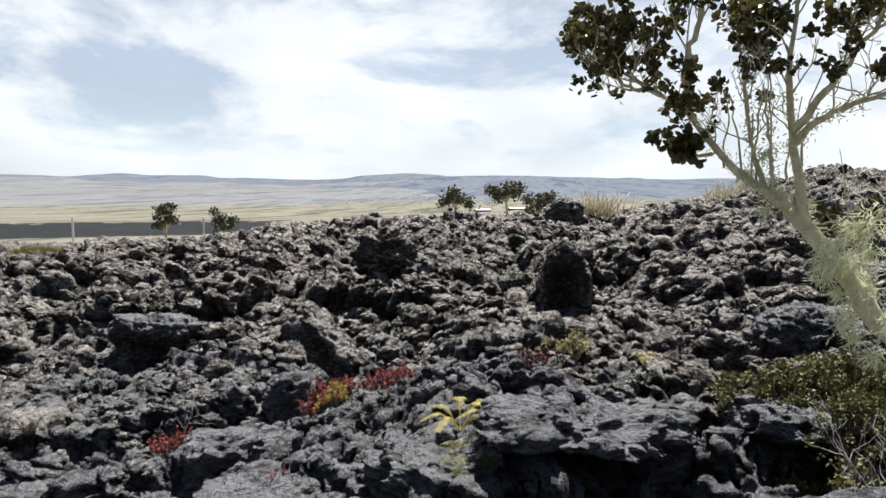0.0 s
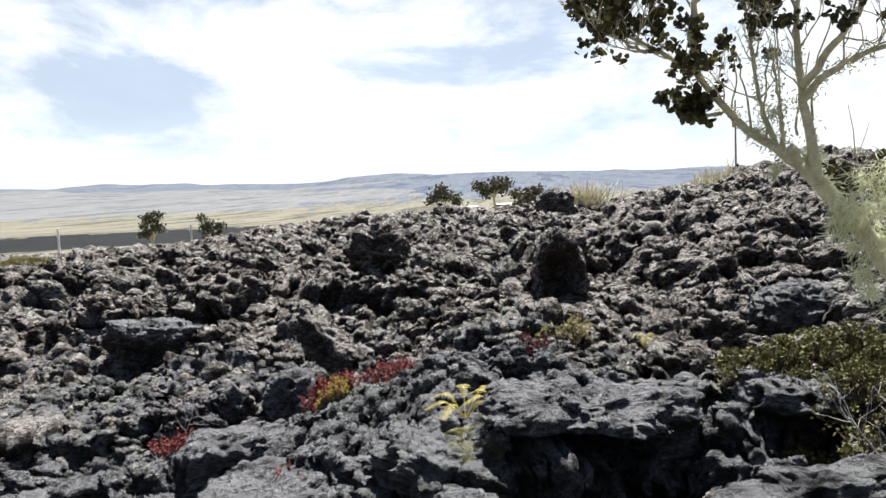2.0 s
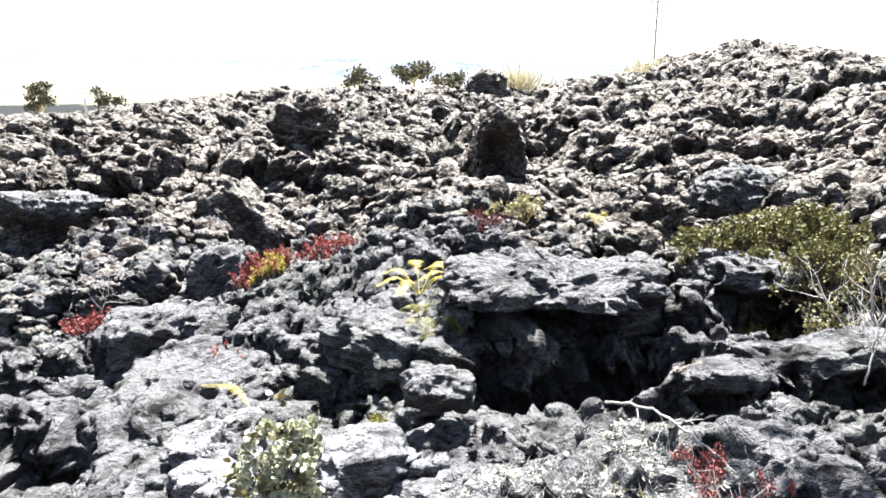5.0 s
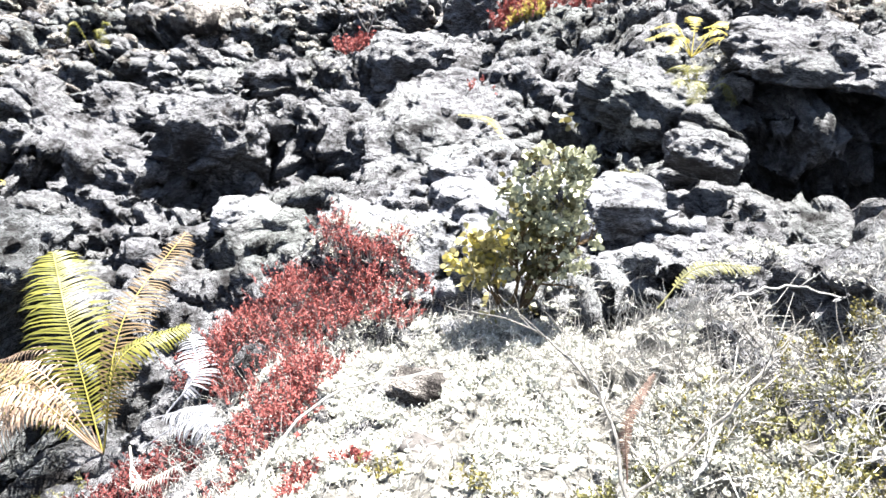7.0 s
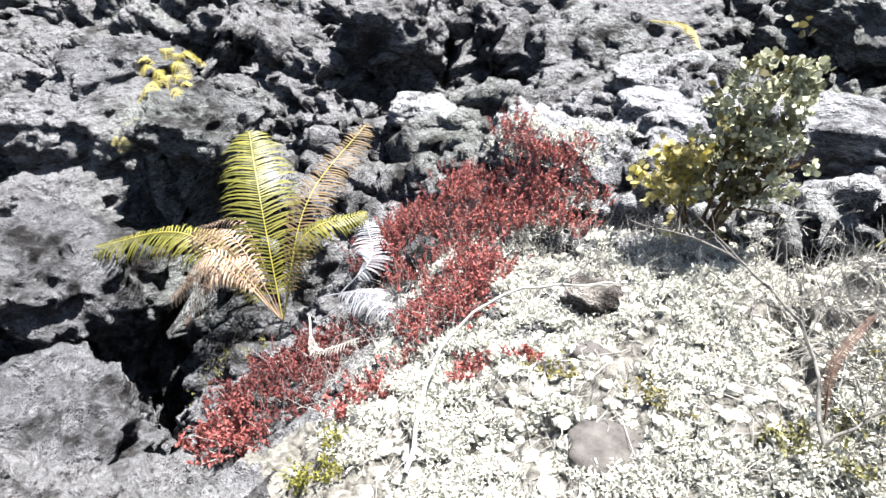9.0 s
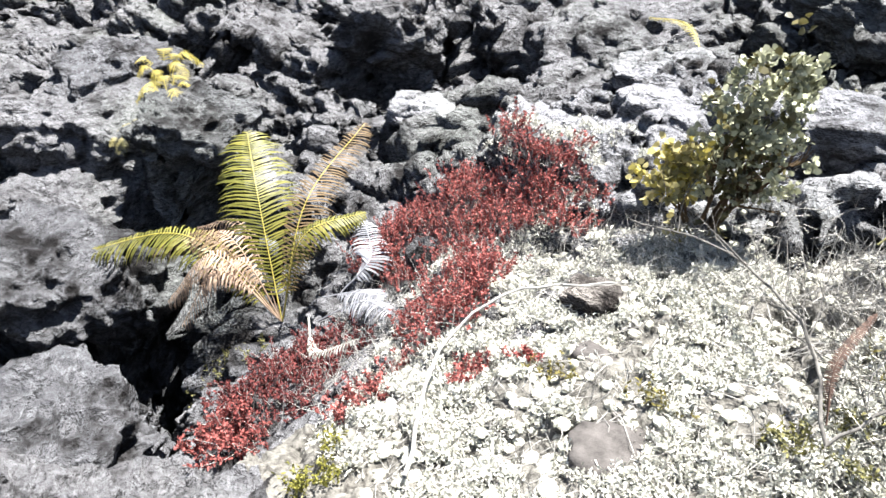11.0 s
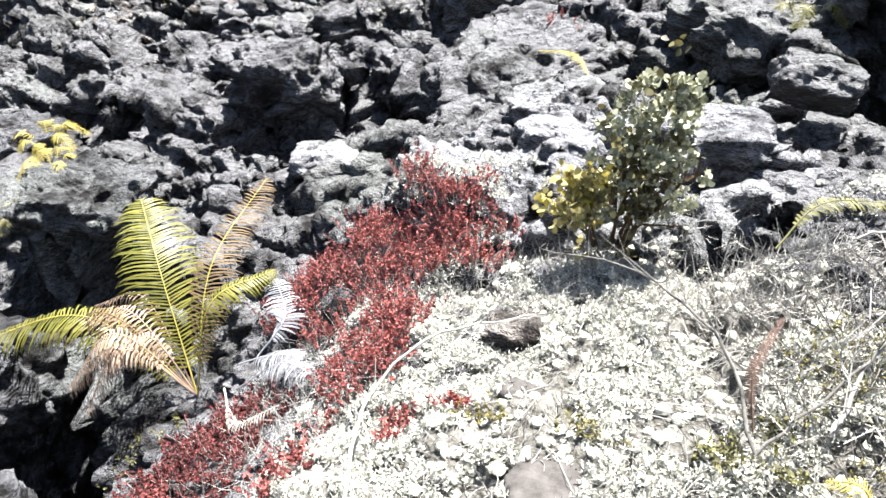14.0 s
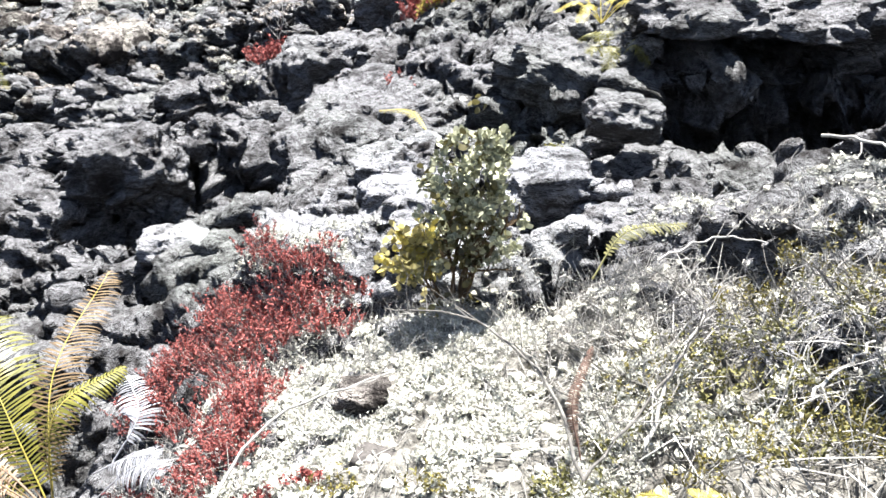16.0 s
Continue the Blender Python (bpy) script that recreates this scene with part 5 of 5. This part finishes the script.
def sprigs(name, count, rx, ry, cx, cy, mat, label, seed, leaf=0.014, h=0.06):
    x, y, z = bank_points(count, rx, ry, cx, cy, seed)
    # gathered into clumps
    heart = np.arange(len(x)) // 16 * 16
    x, y = 0.25 * x + 0.75 * x[heart], 0.25 * y + 0.75 * y[heart]
    z = surface_height(x, y)
    count, n = len(x), 12
    u = rng.uniform(0, 1, (count, n, 1))
    foot = np.stack([x, y, z], 1)[:, None]
    p = (foot + u * (rng.normal(size=(count, 1, 3)) * (0.4, 0.4, 0) + (0, 0, 1)) * h).reshape(-1, 3)
    d = unit(rng.normal(size=(len(p), 3)) + (0, 0, 0.6))
    ob = link_mesh(name, *leaves(p, d, leaf * rng.uniform(0.6, 1.3, len(p)), leaf * 0.4), mat)
    return tagged(ob, label, "plants", kind="stuff")


sprigs("green_sprigs", 400, 0.5, 0.45, 0.05, 2.95, OLIVE_LEAF, "low olive-green sprigs on the bank", 11)
sprigs("green_sprigs", 240, 0.4, 0.4, -0.1, 2.85, OLIVE_GRASS, "low yellow-olive sprigs on the bank", 19, 0.012, 0.08)
sprigs("green_sprigs", 160, 0.4, 0.25, 0.12, 3.4, OLIVE_GRASS, "low yellow-olive sprigs among stones", 20, 0.013, 0.07)
sprigs("green_sprigs", 60, 0.2, 0.12, -0.45, 2.66, OLIVE_LEAF, "low olive-green sprigs by the dead branch", 12)
sprigs("green_sprigs", 30, 0.3, 0.04, -0.98, 2.69, OLIVE_GRASS, "low rusty sprigs in the lichen", 13)
sprigs("green_sprigs", 60, 0.12, 0.14, -1.64, 2.14, FERN_GREEN, "yellow-green moss at the foot of the bank", 14)
sprigs("moss", 50, 0.08, 0.2, -0.72, 5.1, FERN_GREEN, "yellow-green moss along a crack", 15, 0.02)
sprigs("moss", 60, 0.2, 0.3, -2.8, 2.72, OLIVE_LEAF, "low green growth below the fern", 16)


def branch(name, line, r0, r1, mat, label, side_twigs=4, length=0.12):
    thing = tagged(empty(name, line[0]), label, "branch")
    c = curve(line, 18, 0.004)
    part("stem", tube(c, np.linspace(r0, r1, len(c)), 7), mat, thing, "", True)
    for _ in range(side_twigs):
        k = rng.integers(3, 16)
        out, tips = [], []
        sprout(c[k], unit(c[k + 1] - c[k - 1]) + rng.normal(size=3) * 0.8 + (0, 0, 0.3), length, r1 * 0.9, 1, 2, out, tips)
        part("twig", merge(out), mat, thing)
    return thing


branch("dead_branch", [(-0.5, 2.66, -0.2), (-0.62, 2.9, -0.1), (-0.88, 3.22, -0.2), (-1.23, 3.4, -0.34)], 0.0055, 0.0025, TWIG_DARK, "grey dead branch arching over the lichen", 11)
branch("dead_branch", [(-0.5, 2.66, -0.2), (-0.3, 2.9, -0.03), (-0.18, 3.12, 0.06)], 0.0045, 0.002, TWIG_DARK, "pale dead branch on the bank", 9)
branch("dead_branch", [(-0.36, 2.72, -0.14), (-0.3, 2.9, -0.04), (-0.2, 3.08, 0.04)], 0.006, 0.003, TWIG, "straight bleached dead stick on the bank", 1)
branch("dead_branch", [(-0.1, 2.7, -0.06), (0.02, 2.85, 0.0), (0.16, 2.98, 0.05)], 0.006, 0.003, TWIG, "straight bleached dead stick on the bank", 1)
branch("dead_branch", [(-1.36, 2.2, -0.44), (-1.52, 2.6, -0.46), (-1.42, 2.86, -0.36), (-1.1, 3.05, -0.3)], 0.007, 0.003, TWIG, "curved bleached dead stick on the bank", 2)
branch("dead_branch", [(0.36, 4.3, 0.0), (0.52, 4.18, 0.03), (0.63, 3.95, 0.02), (0.7, 3.72, 0.0)], 0.007, 0.004, TWIG, "crooked bleached branch on the shaded rocks", 3)
branch("dead_branch", [(-3.5, 7.55, -0.78), (-3.42, 7.6, -0.55), (-3.36, 7.62, -0.36)], 0.008, 0.003, TWIG, "spiky bleached twigs in the rubble", 9, 0.2)
branch("dead_branch", [(-6.5, 5.05, -1.4), (-6.5, 5.1, -1.15), (-6.6, 5.15, -0.95)], 0.006, 0.002, TWIG, "spiky bleached twigs in the rubble", 8, 0.2)
branch("dead_branch", [(2.3, 5.3, -0.3), (2.1, 5.4, -0.05), (1.95, 5.5, 0.2)], 0.007, 0.003, TWIG, "tangle of grey dead twigs below the tree", 10, 0.22)
branch("dead_branch", [(2.0, 5.0, -0.25), (2.15, 5.15, 0.05), (2.35, 5.2, 0.3)], 0.007, 0.003, TWIG, "tangle of grey dead twigs below the tree", 10, 0.22)
branch("dead_branch", [(2.5, 5.6, -0.3), (2.45, 5.7, 0.0), (2.55, 5.8, 0.3)], 0.009, 0.004, TWIG, "tangle of grey dead twigs below the tree", 10, 0.22)
branch("dead_branch", [(-0.3, 3.45, -0.08), (-0.15, 3.5, -0.02), (0.02, 3.5, -0.01)], 0.0045, 0.0025, TWIG, "bleached dead stick on the bank", 2)

dead = tagged(empty("dead_frond", (-0.51, 2.74, -0.2)), "single dry brown upright fern frond", "fern")
frond(dead, (-0.51, 2.72, -0.2), (-0.54, 2.8, -0.08), (-0.5, 2.92, 0.0), 0.022, FERN_DARK, 60, "", 0.0025, 1.8, 0.0032)
dead = tagged(empty("dead_frond", (-1.47, 5.2, -0.5)), "dry yellow fern frond arching over rock", "fern")
frond(dead, (-1.4, 5.1, -0.5), (-1.6, 5.35, -0.4), (-1.9, 5.65, -0.52), 0.05, YELLOW_LEAF, 26, "", 0.005, 0.8)
dead = tagged(empty("dead_frond", (-0.45, 3.4, -0.15)), "dry olive fern frond lying on the bank", "fern")
frond(dead, (-0.5, 3.42, -0.15), (-0.4, 3.56, -0.05), (-0.2, 3.66, -0.06), 0.05, OLIVE_LEAF, 26, "", 0.004, 0.8)


# ---- grass at the field's edge ----
def grass(name, loc, size, count, h, mat, label, seed):
    r = np.random.default_rng(seed)
    x, y = loc[0] + r.normal(size=count) * size[0], loc[1] + r.normal(size=count) * size[1]
    z = surface_height(x, y)
    p = np.stack([x, y, z - 0.02], 1)
    d = unit(r.normal(size=(count, 3)) * (0.35, 0.35, 0) + (0, 0, 1))
    ln = h * r.uniform(0.5, 1.2, count)
    return tagged(link_mesh(name, *leaves(p, d, ln, ln * 0.05, 0.3), mat), label, "grass", kind="stuff")


grass("grass_patch", (-12.0, 16.3), (0.9, 0.5), 4200, 0.2, OLIVE_GRASS, "olive-yellow grass on the lava", 1)
grass("dry_grass", (2.0, 21.5), (0.35, 0.3), 300, 0.8, DRYGRASS, "dry upright grass on the crest", 2)
grass("dry_grass", (5.6, 21.2), (0.3, 0.3), 240, 0.5, DRYGRASS, "dry grass clump on the mound", 4)


# ---- the plain ----
def far_tree(loc, height, spread, label, trunk_share=0.4, seed=1, crowns=9):
    z = float(base_height(np.array([loc[0]]), np.array([loc[1]]))[0])
    thing = tagged(empty("tree", (*loc, z)), label, "tree", "trees on the plain")
    r = np.random.default_rng(seed)
    b = np.array([*loc, z - 0.2])
    fork = b + (0.1 * spread, 0, height * trunk_share)
    part("trunk", tube(curve([b, (b + fork) / 2 + (0.08 * spread, 0, 0), fork], 8), np.linspace(0.035, 0.024, 8) * height, 7), BARK, thing)
    pads = []
    for k in range(crowns):
        a = k / crowns * 6.28 + r.uniform(-0.4, 0.4)
        q = r.uniform(0.35, 1.0)
        end = fork + (math.cos(a) * spread * q * 0.55, math.sin(a) * spread * q * 0.4, height * (1 - trunk_share) * (r.uniform(0.25, 0.95) - 0.1 * q))
        part("limb", tube(curve([fork, (fork + end) / 2 + (0, 0, 0.06 * height), end], 6), np.linspace(0.014, 0.005, 6) * height, 5), BARK, thing)
        pads.append(end)
    p = np.repeat(np.array(pads), 110, 0) + r.normal(size=(len(pads) * 110, 3)) * (0.12 * spread, 0.12 * spread, 0.045 * height)
    ln = height * 0.06 * r.uniform(0.6, 1.4, len(p))
    part("crown", leaves(p, r.normal(size=p.shape), ln, ln * 0.8), TREE_FAR, thing, kind="stuff")
    return thing


far_tree((-7.9, 73.9), 4.9, 2.9, "flat-crowned tree with a bushy foot on the plain", 0.5, 1)
far_tree((-2.5, 76.5), 5.4, 3.2, "open flat-crowned tree on the plain", 0.55, 2)
far_tree((0.9, 64.8), 4.2, 3.2, "open spreading tree on the plain", 0.4, 3, 11)
far_tree((-38.5, 69.6), 4.0, 2.1, "low dense dark tree on the grass strip", 0.15, 4, 14)
far_tree((-27.8, 60.7), 3.6, 1.9, "small round tree on the grass strip", 0.3, 5, 9)


def bush(loc, size, label, seed):
    r = np.random.default_rng(seed)
    z = float(base_height(np.array([loc[0]]), np.array([loc[1]]))[0])
    thing = tagged(empty("bush", (*loc, z)), label, "bush", "bushes on the plain")
    p = np.array([*loc, z]) + np.abs(r.normal(size=(260, 3))) * (0, 0, size * 0.45) + r.normal(size=(260, 3)) * (size * 0.4, size * 0.4, 0)
    part("stem_tangle", merge([tube([(*loc, z - 0.1), q], [0.03, 0.01], 4) for q in p[:9]]), STEM, thing, kind="stuff")
    part("foliage", leaves(p, r.normal(size=p.shape), size * 0.22, size * 0.15), TREE_FAR, thing, kind="stuff")


bush((-7.6, 72.4), 1.6, "dark bush at the foot of a tree", 1)
bush((-10.4, 72.6), 0.9, "small bush on dry grass", 2)
bush((-2.2, 75.0), 1.2, "dark bush at the foot of a tree", 3)
bush((-23.4, 58.0), 0.7, "low bush on the grass strip", 4)
bush((-17.8, 56.6), 0.6, "low bush behind the lava crest", 5)


def post(name, loc, height, radius, mat, label):
    z = float(base_height(np.array([loc[0]]), np.array([loc[1]]))[0])
    v, f = tube([(*loc, z - 0.2), (*loc, z + height * 0.5), (*loc, z + height - radius * 0.5), (*loc, z + height)], [radius, radius * 0.95, radius * 0.9, radius * 0.35], 8)
    ob = link_mesh(name, v, f, mat)
    return tagged(ob, label, "post")


WHITE = plain_material("weathered_white_paint", (0.7, 0.7, 0.68), (0.82, 0.82, 0.8), 6, 0.7, 0.002)
GREYWOOD = plain_material("weathered_pole", (0.2, 0.17, 0.14), (0.34, 0.3, 0.26), 6, 0.9, 0.002)
post("fence_post", (-34.6, 49.5), 2.7, 0.09, WHITE, "white fence post on the grass strip")
post("fence_post", (-29.9, 61.4), 2.4, 0.09, WHITE, "pale fence post on the grass strip")


def utility_pole(loc, height):
    z = float(base_height(np.array([loc[0]]), np.array([loc[1]]))[0])
    thing = tagged(empty("utility_pole", (*loc, z)), "tall thin wooden utility pole beyond the mound", "pole")
    part("pole", tube([(*loc, z - 0.2), (*loc, z + height * 0.5), (*loc, z + height)], [0.14, 0.12, 0.09], 8), GREYWOOD, thing)
    for k, half in ((0.9, 0.9), (1.9, 0.6)):
        y = z + height - k
        part("crossarm", tube([(loc[0] - half, loc[1], y), (loc[0], loc[1] - 0.12, y), (loc[0] + half, loc[1], y)], 0.06, 6), GREYWOOD, thing)
        for end in (-1, 1):
            part("insulator", tube([(loc[0] + end * half * 0.9, loc[1], y), (loc[0] + end * half * 0.9, loc[1], y + 0.12), (loc[0] + end * half * 0.9, loc[1], y + 0.25)], [0.05, 0.07, 0.03], 6), GREYWOOD, thing)


utility_pole((26.2, 85.0), 13.2)


def long_house(loc, size, turn, label):
    thing = tagged(empty("greenhouse", (*loc, float(base_height(np.array([loc[0]]), np.array([loc[1]]))[0]))), label, "building", "long white greenhouses")
    thing.rotation_euler = (0, 0, radians(turn))
    l, w, h = size
    th = np.linspace(0, np.pi, 9)
    prof = np.stack([np.cos(th) * w / 2, h * 0.45 + np.sin(th) * h * 0.55], 1)
    v = np.array([(x, p, q) for x in (-l / 2, l / 2) for p, q in prof])
    f = np.array([[k, k + 1, k + 10, k + 9] for k in range(8)])
    child(link_mesh("roof", v, f, WHITE), thing)
    wall = np.array([(x, y, z) for x in (-l / 2, l / 2) for y in (-w / 2, w / 2) for z in (-0.3, h * 0.45)])
    child(link_mesh("wall", wall, np.array([[0, 1, 5, 4], [2, 3, 7, 6], [0, 2, 3, 1], [4, 6, 7, 5]]), FARLAVA), thing)


for k in range(4):
    long_house((-27 + 21 * k, 420 + 8 * k), (10, 8, 1.8), 8, "long low white-roofed greenhouse on the plain")
